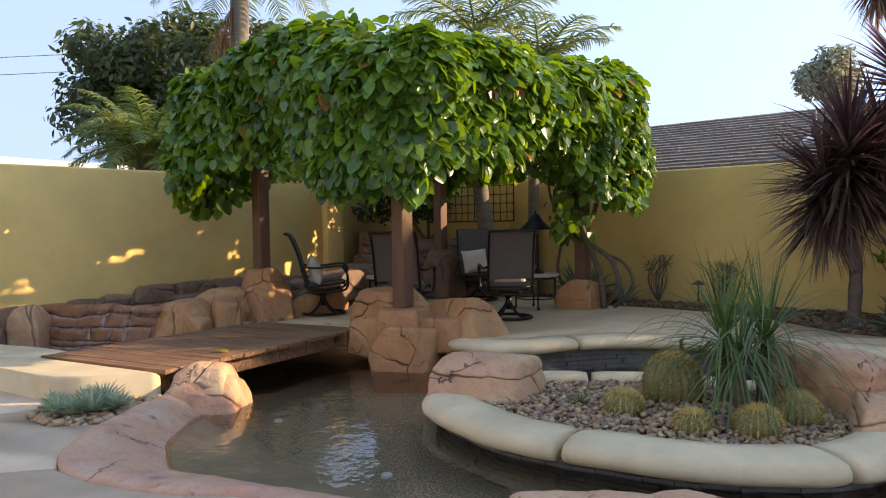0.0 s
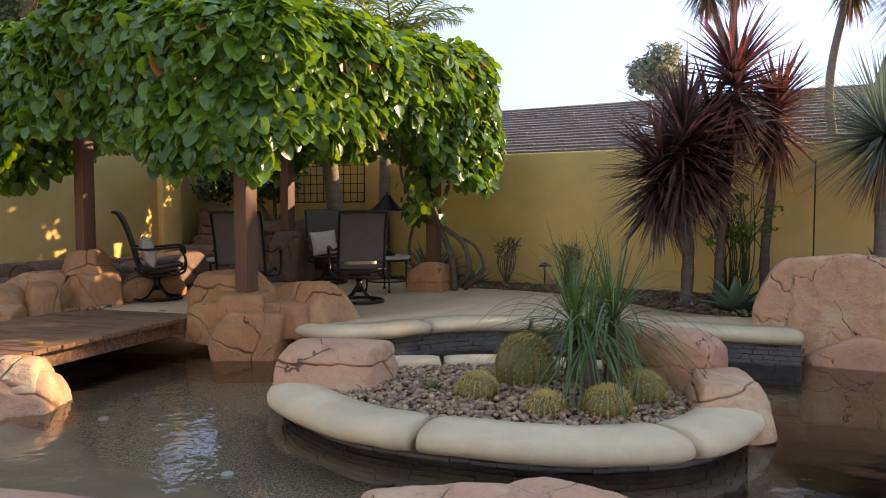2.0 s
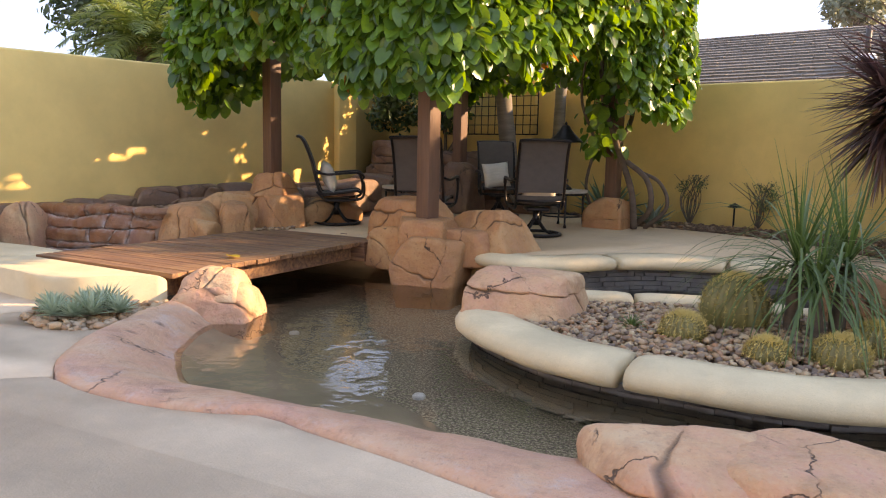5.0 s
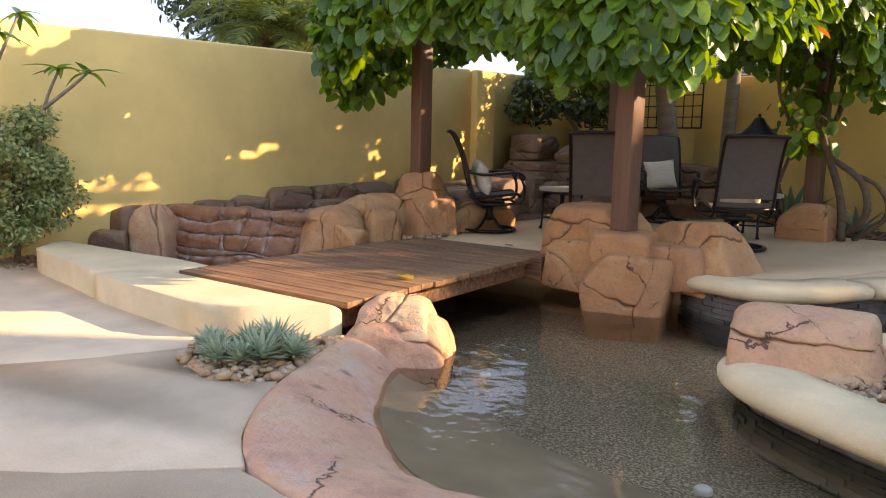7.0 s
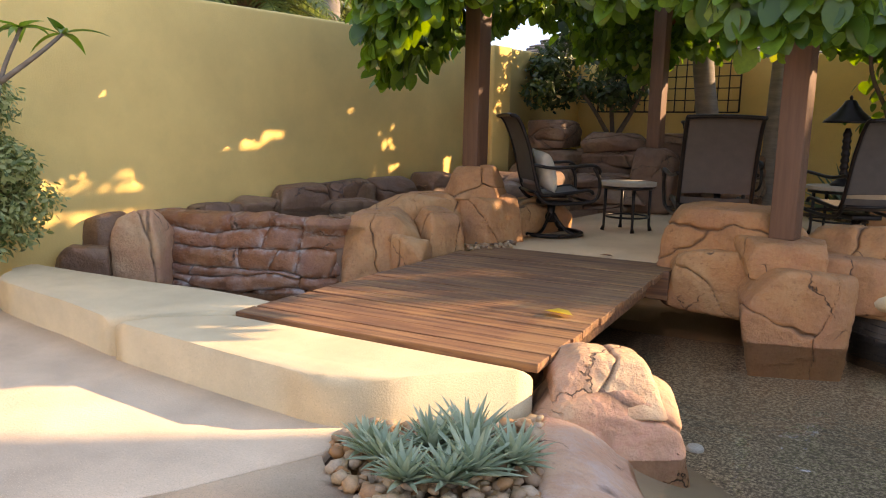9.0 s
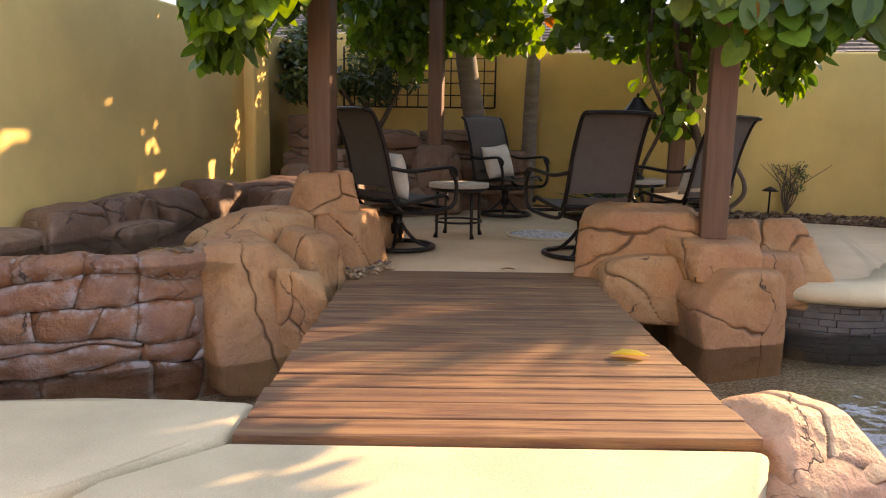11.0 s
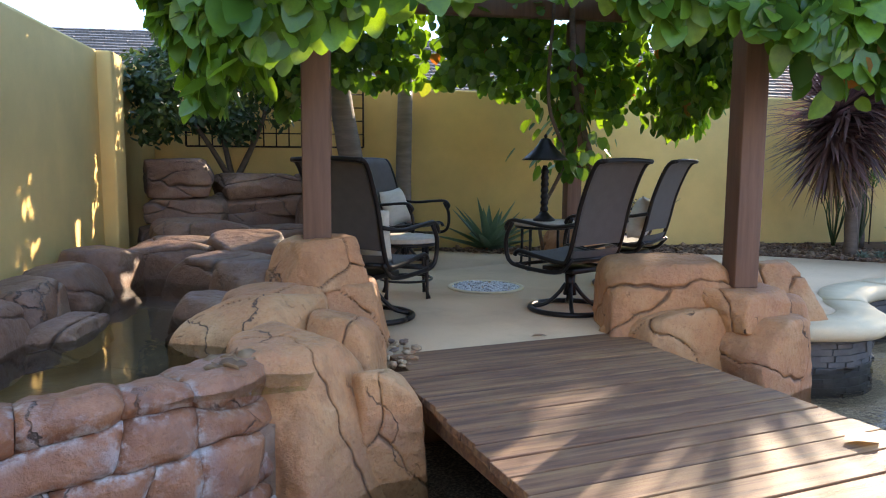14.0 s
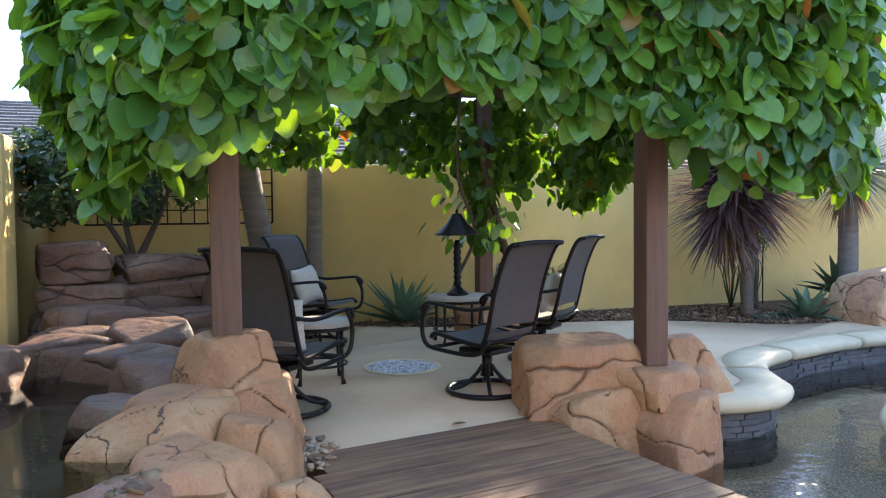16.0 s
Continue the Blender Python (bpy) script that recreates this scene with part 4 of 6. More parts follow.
# big boulder across the pool, and island rocks
pile("great_boulder", (1.3, 8.25, -0.6), [
    (1.3, 8.3, -0.7, (0.72, 0.45, 0.78), 71, -6, dict(power=3.6, cells=8, cuts=5, n=76, rough=0.05, groove=0.02)),
    (1.55, 7.95, -0.7, (0.6, 0.3, 0.42), 72, -6, dict(power=3.9, cells=4, n=30)),
    (2.5, 8.3, -0.7, (0.6, 0.45, 0.6), 73, 8, dict(power=4.5, cells=4, n=28)),
], "large tan carved boulder rising from the pool", M_pinkrock)
pile("shore_boulder", (-0.5, 3.1, -0.2), [
    (-0.98, 3.12, -0.3, (0.4, 0.34, 0.22), 81, 30, dict(power=3.5, cells=4, n=36)),
    (-0.5, 3.15, -0.32, (0.46, 0.34, 0.25), 82, -20, dict(power=3.5, cells=4, n=38)),
    (0.15, 3.15, -0.34, (0.42, 0.34, 0.22), 83, 10, dict(power=3.5, cells=4, n=30)),
    (0.95, 3.15, -0.34, (0.5, 0.34, 0.2), 84, -8, dict(power=3.5, cells=4)),
], "low orange carved rocks on the near pool edge", M_pinkrock)

# ---- island planter ----
island = thing("island_planter", pose(0, 0, 0), "kidney-shaped island planter with cream coping in the pool", "planter")
ISL = [(-3.02, 5.45), (-3.02, 5.1), (-2.8, 4.72), (-2.25, 4.34), (-1.8, 4.2), (-1.3, 4.17), (-0.8, 4.17), (-0.35, 4.3), (0.0, 4.5), (0.25, 4.8), (0.42, 5.3), (0.42, 5.8), (0.2, 6.2), (-0.4, 6.55), (-1.1, 6.65), (-1.8, 6.55), (-2.5, 6.25), (-2.9, 5.85)]
NI = 180
il = spline(ISL + [ISL[0]], NI)
it = np.roll(il[:-1], -1, 0) - np.roll(il[:-1], 1, 0)
it = np.vstack([it, it[:1]])
it /= np.linalg.norm(it, axis=1)[:, None]
inn = np.stack([-it[:, 1], it[:, 0]], 1)
IP = [(0.4, -0.1), (0.4, 0.0), (0.28, 0.012), (0.16, 0.012), (0.08, 0.0), (0.03, -0.025), (0.004, -0.065), (0.008, -0.1), (0.04, -0.13), (0.1, -0.14), (0.2, -0.14)]
for a, b in ((6, 40), (41, 71), (72, 106), (107, 128), (129, 152), (153, 178)):
    coping_run("coping_stone", il, inn, a, b, 0.06, island, M_coping, IP)
tagged(ledger_wall(island, il, inn, 0.13, -0.9, -0.06, random.Random(8)), kind="stuff")
bm = bmesh.new()
prism(bm, [tuple(il[i] + inn[i] * 0.2) for i in range(0, NI - 1, 3)], -0.5, -0.01)
part("soil", bm, M_soil, island)
boulder("island_rock", (-2.62, 5.42, -0.05), (0.42, 0.36, 0.2), 91, M_pinkrock, "rose and tan carved rock on the island", n=36, rz=15, power=3.6, cells=4, taper=0.3)
pile("island_rocks", (0.1, 5.8, 0), [
    (-0.2, 6.15, -0.05, (0.5, 0.3, 0.24), 92, -35, dict(power=3.7, cells=4, n=34)),
    (0.18, 5.62, -0.12, (0.26, 0.4, 0.17), 93, 8, dict(power=3.7, cells=4, n=34, taper=0.3)),
], "rose-tan carved rocks at the end of the island", M_pinkrock)

# ---- pergola ----
def W(a, b, z=0.0):
    return Vector((-6.81 + E1.x * a + E2.x * b, 7.37 + E1.y * a + E2.y * b, z))


PERG_TURN = math.degrees(math.atan2(E1.y, E1.x))
pergola = thing("pergola", pose(-5.1, 8.7, 0), "brown timber pergola on four posts overgrown with vines", "pergola")
PW = 0.08
for (x, y), zb in (((-6.81, 7.37), 0.83), ((-4.24, 6.73), 0.5), ((-5.97, 10.65), 0.6), ((-3.38, 10.08), 0.5)):
    bm = bmesh.new()
    box(bm, -PW, -PW, zb, PW, PW, 2.75, 0.008, 2)
    part("post", bm, M_post, pergola, at=pose(x + 5.1, y - 8.7, 0, 0, 0, PERG_TURN))
for b in (-0.06, 3.3):
    bm = bmesh.new()
    box(bm, -0.7, -0.06, 2.75, 3.3, 0.06, 2.95, 0.006, 1)
    p = W(0, b)
    part("beam", bm, M_post, pergola, at=pose(p.x + 5.1, p.y - 8.7, 0, 0, 0, PERG_TURN))
for i in range(7):
    bm = bmesh.new()
    box(bm, -0.03, -0.7, 2.953, 0.03, 4.0, 3.09, 0.004, 1)
    p = W(-0.3 + i * 0.55, 0)
    part("rafter", bm, M_post, pergola, at=pose(p.x + 5.1, p.y - 8.7, 0, 0, 0, PERG_TURN))

# ---- vine: thousands of heart-shaped leaves over the pergola ----
LEAF = np.array([(0, 0, 0), (0.24, 0.03, 0.04), (0.41, -0.17, 0.06), (0.44, -0.45, 0.06), (0.32, -0.76, 0.03), (0.13, -0.97, -0.03), (0, -1.04, -0.08), (-0.13, -0.97, -0.03), (-0.32, -0.76, 0.03), (-0.44, -0.45, 0.06), (-0.41, -0.17, 0.06), (-0.24, 0.03, 0.04), (0, -0.3, -0.03), (0, -0.65, -0.04)])
LEAF_F = [(0, 12, 2, 1), (12, 13, 3, 2), (13, 4, 3), (13, 6, 5, 4), (0, 11, 10, 12), (12, 10, 9, 13), (13, 9, 8), (13, 8, 7, 6)]


def frames_of(normals, tips):
    n = normals / np.linalg.norm(normals, axis=1)[:, None]
    t = tips - (tips * n).sum(1)[:, None] * n
    t /= np.linalg.norm(t, axis=1)[:, None]
    return np.stack([np.cross(-t, n), -t, n], 2)


def leaf_cloud(name, pos, normals, tips, size, template=LEAF, faces=LEAF_F, aspect=None):
    """Many leaves in one mesh."""
    R = frames_of(normals, tips)
    k = len(template)
    T = template[None] * size[:, None, None]
    if aspect is not None:
        T = T * np.stack([aspect, np.ones_like(aspect), np.ones_like(aspect)], 1)[:, None, :]
    v = np.einsum("nij,nkj->nki", R, T) + pos[:, None]
    n = len(pos)
    me = bpy.data.meshes.new(name)
    me.vertices.add(n * k)
    me.vertices.foreach_set("co", v.reshape(-1).astype(np.float32))
    lens = [len(f) for f in faces]
    flat = np.concatenate([np.array(f) for f in faces])
    idx = (np.arange(n)[:, None] * k + flat[None]).reshape(-1)
    tot = np.tile(lens, n)
    me.loops.add(len(idx))
    me.loops.foreach_set("vertex_index", idx.astype(np.int32))
    me.polygons.add(len(tot))
    me.polygons.foreach_set("loop_start", np.concatenate([[0], np.cumsum(tot)[:-1]]).astype(np.int32))
    me.polygons.foreach_set("loop_total", tot.astype(np.int32))
    me.polygons.foreach_set("use_smooth", np.ones(len(tot), bool))
    me.update(calc_edges=True)
    me.validate()
    return me


A0, A1, B0, B1, RC = -0.78, 3.85, -1.12, 4.0, 0.75


def rim(s):
    """Point and outward normal on the canopy's plan outline, s from 0 to 1, from the near left corner along the front."""
    la, lb = A1 - A0 - 2 * RC, B1 - B0 - 2 * RC
    q = math.pi / 2 * RC
    tot = 2 * (la + lb) + 4 * q
    d = (s % 1) * tot
    for i, (seg, cx, cy, a0) in enumerate(((la, A1 - RC, B0 + RC, -90), (lb, A1 - RC, B1 - RC, 0), (la, A0 + RC, B1 - RC, 90), (lb, A0 + RC, B0 + RC, 180))):
        if d < seg:
            st = ((A0 + RC, B0), (A1, B0 + RC), (A1 - RC, B1), (A0, B1 - RC))[i]
            di = ((1, 0), (0, 1), (-1, 0), (0, -1))[i]
            nn = ((0, -1), (1, 0), (0, 1), (-1, 0))[i]
            return st[0] + di[0] * d, st[1] + di[1] * d, nn
        d -= seg
        if d < q:
            an = radians(a0) + d / RC
            return cx + RC * math.cos(an), cy + RC * math.sin(an), (math.cos(an), math.sin(an))
        d -= q


def vine_top(a, b):
    front = math.exp(-((a - 1.7) / 1.1) ** 2 - ((b + 0.2) / 1.4) ** 2)
    return 3.3 + 0.33 * front + 0.26 * noise.noise(Vector((a * 1.1, b * 1.1, 7))) + 0.1 * (a > 2) * (b / 4)


def vine_low(a, b, s):
    z = 1.8 + 0.24 * noise.noise(Vector((a * 1.7, b * 1.7, 3))) + 0.12 * noise.noise(Vector((a * 5, b * 5, 13)))
    for ca, cb, r, dz in ((-0.7, -0.75, 0.5, -0.3), (3.0, -1.1, 0.6, -0.2), (3.85, 3.0, 0.75, -0.22), (3.85, 1.0, 0.9, 0.45), (1.1, -1.1, 0.85, 0.3), (-0.78, 1.7, 1.1, 0.55), (1.5, 4.0, 1.6, 0.3)):
        z += dz * math.exp(-((a - ca) ** 2 + (b - cb) ** 2) / (r * r))
    return z


vp, vn, vt = [], [], []
vr = random.Random(2)
while len(vp) < 22000:
    u = vr.random()
    if u < 0.72:      # hanging sides with rounded shoulder
        s = vr.random()
        a, b, nn = rim(s)
        if (b > 3.2 or (a < -0.5 and b > 0.9)) and vr.random() < 0.5 + 0.6 * noise.noise(Vector((a * 2, b * 2, 21))):
            continue
        lo, hi = vine_low(a, b, s), vine_top(a, b)
        z = lo + (hi - lo) * vr.random() ** 0.85
        depth = abs(vr.gauss(0, 0.13)) + 0.06 * noise.noise(Vector((a * 2, b * 2, z * 2)))
        shoulder = max(0.0, (z - (hi - 0.55)) / 0.55)
        depth += 0.55 * (1 - math.sqrt(max(0, 1 - shoulder ** 2)))
        bulge = 0.2 * noise.noise(Vector((a * 1.3, b * 1.3, z * 1.3 + 9)))
        narrow = 0.25 * max(0, 1 - (z - lo) / 0.6)
        a2, b2 = a - nn[0] * (depth - bulge + narrow * 0.4), b - nn[1] * (depth - bulge + narrow * 0.4)
        n3 = Vector((nn[0], nn[1], 0.25 + 1.4 * shoulder))
        dn = Vector((nn[0] * 0.35, nn[1] * 0.35, -1))
    else:             # top
        a, b = vr.uniform(A0 + 0.3, A1 - 0.3), vr.uniform(B0 + 0.3, B1 - 0.3)
        if noise.noise(Vector((a * 1.6, b * 1.6, 51))) < vr.uniform(-0.08, 0.42):
            continue
        a2, b2 = a, b
        z = vine_top(a, b) - abs(vr.gauss(0, 0.1)) - (0.22 if vr.random() < 0.35 else 0)
        n3 = Vector((0, 0, 1))
        dn = Vector((vr.uniform(-1, 1), vr.uniform(-1, 1), -0.4))
    w3 = W(a2, b2, z)
    nw = Vector((E1.x * n3.x + E2.x * n3.y, E1.y * n3.x + E2.y * n3.y, n3.z)) + Vector([vr.gauss(0, 0.55) for _ in range(3)])
    tw = Vector((E1.x * dn.x + E2.x * dn.y, E1.y * dn.x + E2.y * dn.y, dn.z)) + Vector([vr.gauss(0, 0.33) for _ in range(3)])
    vp.append(w3), vn.append(nw), vt.append(tw)
for i in range(260):      # loose shoots climbing round the right-hand post
    zz = vr.uniform(1.15, 2.5)
    an, rad = vr.uniform(0, 6.28), abs(vr.gauss(0.12, 0.14)) * (0.5 + 0.5 * zz)
    vp.append(Vector((-3.5 + rad * math.cos(an), 9.98 + rad * math.sin(an), zz)))
    vn.append(Vector((math.cos(an), math.sin(an), 0.4)) + Vector([vr.gauss(0, 0.5) for _ in range(3)]))
    vt.append(Vector((math.cos(an) * 0.4, math.sin(an) * 0.4, -1)) + Vector([vr.gauss(0, 0.3) for _ in range(3)]))
vp, vn, vt = np.array(vp), np.array(vn), np.array(vt)
vs = rng.uniform(0.075, 0.172, len(vp))
vine = thing("vine", pose(-5.1, 8.7, 2.9), "dense green heart-leaved vine draped over the pergola", "vine")
back = pose(5.1, -8.7, -2.9)
near = np.where((vp[:, 0] < -6.6) & (vp[:, 1] < 7.4) & (vp[:, 2] < 2.5))[0][:280]
rest = np.setdiff1d(np.arange(len(vp)), near)
tagged(part("foliage", leaf_cloud("foliage", vp[rest], vn[rest], vt[rest], vs[rest]), M_vine, vine, at=back), kind="stuff")
one_leaf = mesh("leaf", LEAF, LEAF_F)
one_leaf.materials.append(M_vine1)
Rn = frames_of(vn[near], vt[near])
for i, k in enumerate(near):
    m4 = Matrix(Rn[i].tolist()).to_4x4()
    m4.translation = Vector(vp[k]) - Vector((-5.1, 8.7, 2.9))
    o = part("leaf", one_leaf, None, vine, at=m4 @ Matrix.Diagonal((vs[k], vs[k], vs[k], 1)))


def vine_stem(pts, r0, r1):
    q = spline(pts, 26)
    part("stem", tube_mesh("stem", q - np.array([-5.1, 8.7, 2.9]), list(np.linspace(r0, r1, 26)), 7), M_brownbark, vine)


vine_stem([(-3.05, 10.0, 0.2), (-3.1, 9.95, 0.7), (-3.3, 9.85, 1.3), (-3.52, 9.85, 2.0), (-3.55, 9.9, 2.9)], 0.045, 0.03)
vine_stem([(-3.15, 10.2, 0.2), (-2.85, 9.95, 0.45), (-2.9, 9.9, 0.85), (-3.3, 9.95, 1.2), (-3.2, 10.2, 1.7), (-3.3, 10.2, 2.9)], 0.04, 0.025)
vine_stem([(-3.6, 10.25, 0.2), (-3.75, 10.1, 0.7), (-3.6, 9.9, 1.3), (-3.8, 9.9, 1.9), (-3.7, 10.0, 2.9)], 0.022, 0.018)
vine_stem([(-2.95, 10.15, 0.2), (-2.65, 10.0, 0.5), (-2.75, 10.0, 0.8), (-3.05, 10.05, 0.95)], 0.03, 0.02)

# ---- patio furniture ----
def swivel_chair(at, label, group):
    """A high-backed sling chair on a swivel ring, facing its own +y."""
    ch = thing("patio_chair", at, label, "chair", group)
    hw = 0.27
    prof = spline([(0.30, 0.40), (0.26, 0.435), (0.1, 0.415), (-0.14, 0.39), (-0.2, 0.42), (-0.245, 0.55), (-0.30, 0.78), (-0.375, 0.98), (-0.43, 1.07), (-0.475, 1.085)], 44)
    for s in (-1, 1):
        part("side_frame", tube_mesh("side_frame", [(s * hw, y, z) for y, z in prof], 0.017, 8), M_metal, ch)
        arm = spline([(s * (hw + 0.015), -0.27, 0.66), (s * (hw + 0.05), -0.1, 0.635), (s * (hw + 0.065), 0.14, 0.655), (s * (hw + 0.065), 0.27, 0.66), (s * (hw + 0.06), 0.33, 0.62), (s * (hw + 0.06), 0.32, 0.585)], 24)
        armrest = part("arm", tube_mesh("arm", arm, 0.021, 8, 0.7), M_metal, ch)
        leg = spline([(s * (hw + 0.06), 0.27, 0.645), (s * (hw + 0.06), 0.33, 0.53), (s * (hw + 0.045), 0.32, 0.37), (s * (hw + 0.02), 0.2, 0.325), (s * hw, -0.12, 0.32), (s * hw, -0.24, 0.42)], 26)
        part("arm_support", tube_mesh("arm_support", leg, 0.016, 8), M_metal, armrest)

    def sling(name, a, b, bulge):
        v, f, n = [], [], b - a
        for i in range(a, b):
            y, z = prof[i]
            dy, dz = prof[min(i + 1, 43)] - prof[max(i - 1, 0)]
            l = math.hypot(dy, dz)
            ny, nz = -dz / l, dy / l
            for k in range(9):
                u = k / 8 * 2 - 1
                for sgn in (0.004, -0.004):
                    o = sgn - bulge * (1 - u * u)
                    v.append((u * hw, y - ny * o, z - nz * o))
        for i in range(n - 1):
            for k in range(8):
                q = (i * 9 + k) * 2
                f.append((q, q + 2, q + 20, q + 18))
                f.append((q + 1, q + 19, q + 21, q + 3))
        return part(name, mesh(name, v, f), M_sling, ch)
    sling("seat", 1, 21, 0.02)
    sling("backrest", 21, 43, -0.016)
    part("top_rail", tube_mesh("top_rail", spline([(-hw, -0.475, 1.085), (-0.1, -0.462, 1.093), (0.1, -0.462, 1.093), (hw, -0.475, 1.085)], 14), 0.016), M_metal, ch)
    part("cross_rail", tube_mesh("cross_rail", [(-hw, -0.22, 0.41), (0, -0.23, 0.405), (hw, -0.22, 0.41)], 0.014), M_metal, ch)
    part("cross_rail", tube_mesh("cross_rail", [(-hw - 0.04, 0.25, 0.34), (0, 0.25, 0.335), (hw + 0.04, 0.25, 0.34)], 0.014), M_metal, ch)
    bm = bmesh.new()
    box(bm, -0.13, -0.14, 0.29, 0.13, 0.16, 0.33, 0.012, 2)
    part("swivel_plate", bm, M_metal, ch)
    part("stem", tube_mesh("stem", [(0, 0, 0.12), (0, 0, 0.2), (0, 0, 0.3)], [0.05, 0.034, 0.042], 14), M_metal, ch)
    ring = part("base_ring", tube_mesh("base_ring", [(0.285 * math.cos(a), 0.285 * math.sin(a), 0.022) for a in np.linspace(0, 2 * math.pi, 41)], 0.021, 8, 0.9), M_metal, ch)
    for k in range(4):
        a = math.pi / 4 + k * math.pi / 2
        c, s = math.cos(a), math.sin(a)
        part("spoke", tube_mesh("spoke", spline([(0.28 * c, 0.28 * s, 0.022), (0.17 * c, 0.17 * s, 0.05), (0.08 * c, 0.08 * s, 0.13), (0.03 * c, 0.03 * s, 0.2)], 12), 0.015), M_metal, ring)
    return ch


PIT = Vector((-5.0, 8.85))


def face(x, y, dx, dy):
    return pose(x, y, PATIO, 0, 0, math.degrees(math.atan2(dy, dx)) - 90)


def pillow(at):
    bm = bmesh.new()
    bmesh.ops.create_grid(bm, x_segments=14, y_segments=14, size=0.5)
    top = [v.co.copy() for v in bm.verts]
    bm.free()
    v, f = [], []
    for s in (1, -1):
        for p in top:
            x, y = p.x * 2, p.y * 2
            h = ((1 - abs(x) ** 3) * (1 - abs(y) ** 3)) ** 0.55
            pinch = 1 - 0.07 * (1 - x * x) * abs(y) - 0.07 * (1 - y * y) * abs(x)
            v.append((x * 0.2 * pinch, s * 0.085 * h, y * 0.19 * pinch))
    for s in (0, 1):
        for i in range(14):
            for j in range(14):
                a = s * 225 + i * 15 + j
                f.append((a, a + 1, a + 16, a + 15))
    bm = bmesh.new()
    bm.from_mesh(mesh("t", v, f))
    bmesh.ops.remove_doubles(bm, verts=bm.verts, dist=0.002)
    ob = part("pillow", bm, M_pillow, at=at)
    return tagged(ob, "cream striped knit throw pillow on a chair", "pillow", "throw pillows")


for x, y, dx, dy, cushion, lab in ((-6.3, 7.98, 0.95, 0.72, True, "dark bronze sling patio chair beside the rock plinth"), (-4.87, 7.72, -0.3, 0.95, False, "brown sling swivel chair with sun on its back"),
                                   (-5.18, 10.42, 0.55, -0.8, True, "brown sling patio chair before the rock waterfall"), (-3.8, 8.48, -0.52, 0.85, True, "brown sling swivel chair on the open side of the patio")):
    m = face(x, y, dx, dy)
    swivel_chair(m, lab, "chairs round the fire pit")
    if cushion:
        pillow(m @ pose(0.03, -0.1, 0.6, 17, 6, 4))


def side_table(x, y, r, h, label):
    t = thing("side_table", pose(x, y, PATIO), label, "table", "side tables")
    bm = bmesh.new()
    prism(bm, [(r * math.cos(a), r * math.sin(a)) for a in np.linspace(0, 2 * math.pi, 40)[:-1]], h - 0.035, h, 0.012, 2)
    top = part("tabletop", bm, M_tabletop, t)
    part("apron", tube_mesh("apron", [((r - 0.03) * math.cos(a), (r - 0.03) * math.sin(a), h - 0.055) for a in np.linspace(0, 2 * math.pi, 33)], 0.014), M_metal, top)
    for k in range(4):
        a = k * math.pi / 2 + 0.5
        c, s = math.cos(a) * (r - 0.05), math.sin(a) * (r - 0.05)
        part("leg", tube_mesh("leg", [(c, s, h - 0.05), (c * 1.0, s * 1.0, h * 0.5), (c * 1.02, s * 1.02, 0.05), (c * 1.08, s * 1.08, 0)], [0.017, 0.015, 0.013, 0.022]), M_metal, t)
    part("stretcher", tube_mesh("stretcher", [((r - 0.06) * math.cos(a), (r - 0.06) * math.sin(a), 0.14) for a in np.linspace(0, 2 * math.pi, 33)], 0.01), M_metal, t)
    return t


side_table(-5.78, 8.72, 0.27, 0.48, "round stone-topped side table on dark metal legs")
side_table(-3.93, 9.7, 0.32, 0.48, "round stone-topped side table carrying a lamp")


def lathe(name, prof, mat, parent, sides=24, label=""):
    v, f = [], []
    for r, z in prof:
        for k in range(sides):
            a = 2 * math.pi * k / sides
            v.append((r * math.cos(a), r * math.sin(a), z))
    for i in range(len(prof) - 1):
        for k in range(sides):
            a, b = i * sides + k, i * sides + (k + 1) % sides
            f.append((a, b, b + sides, a + sides))
    return part(name, mesh(name, v, f), mat, parent, label)


lamp = thing("table_lamp", pose(-3.93, 9.72, PATIO + 0.48), "dark bronze table lamp with flared shade and turned base", "lamp")
lathe("base", [(0, 0), (0.11, 0), (0.115, 0.015), (0.09, 0.035), (0.06, 0.06), (0.035, 0.09), (0, 0.09)], M_metal, lamp)
lathe("stem", [(0.028, 0.085)] + [(0.028 + 0.014 * abs(math.sin(i * 0.8)), 0.09 + i * 0.016) for i in range(28)] + [(0.02, 0.56)], M_metal, lamp)
shade = lathe("shade", [(0.03, 0.83), (0.05, 0.82), (0.075, 0.775), (0.12, 0.72), (0.215, 0.635), (0.235, 0.61), (0.225, 0.61), (0.115, 0.705), (0.07, 0.76), (0.03, 0.8)], M_metal, lamp, 12, "flared dark shade")
lathe("finial", [(0, 0.825), (0.012, 0.83), (0.018, 0.85), (0.008, 0.87), (0, 0.875)], M_metal, shade)


# ---- gravel, pebbles ----
_ib = bmesh.new()
bmesh.ops.create_icosphere(_ib, subdivisions=1, radius=1)
PEB_V = np.array([v.co for v in _ib.verts])
PEB_F = [tuple(v.index for v in f.verts) for f in _ib.faces]
_ib.free()


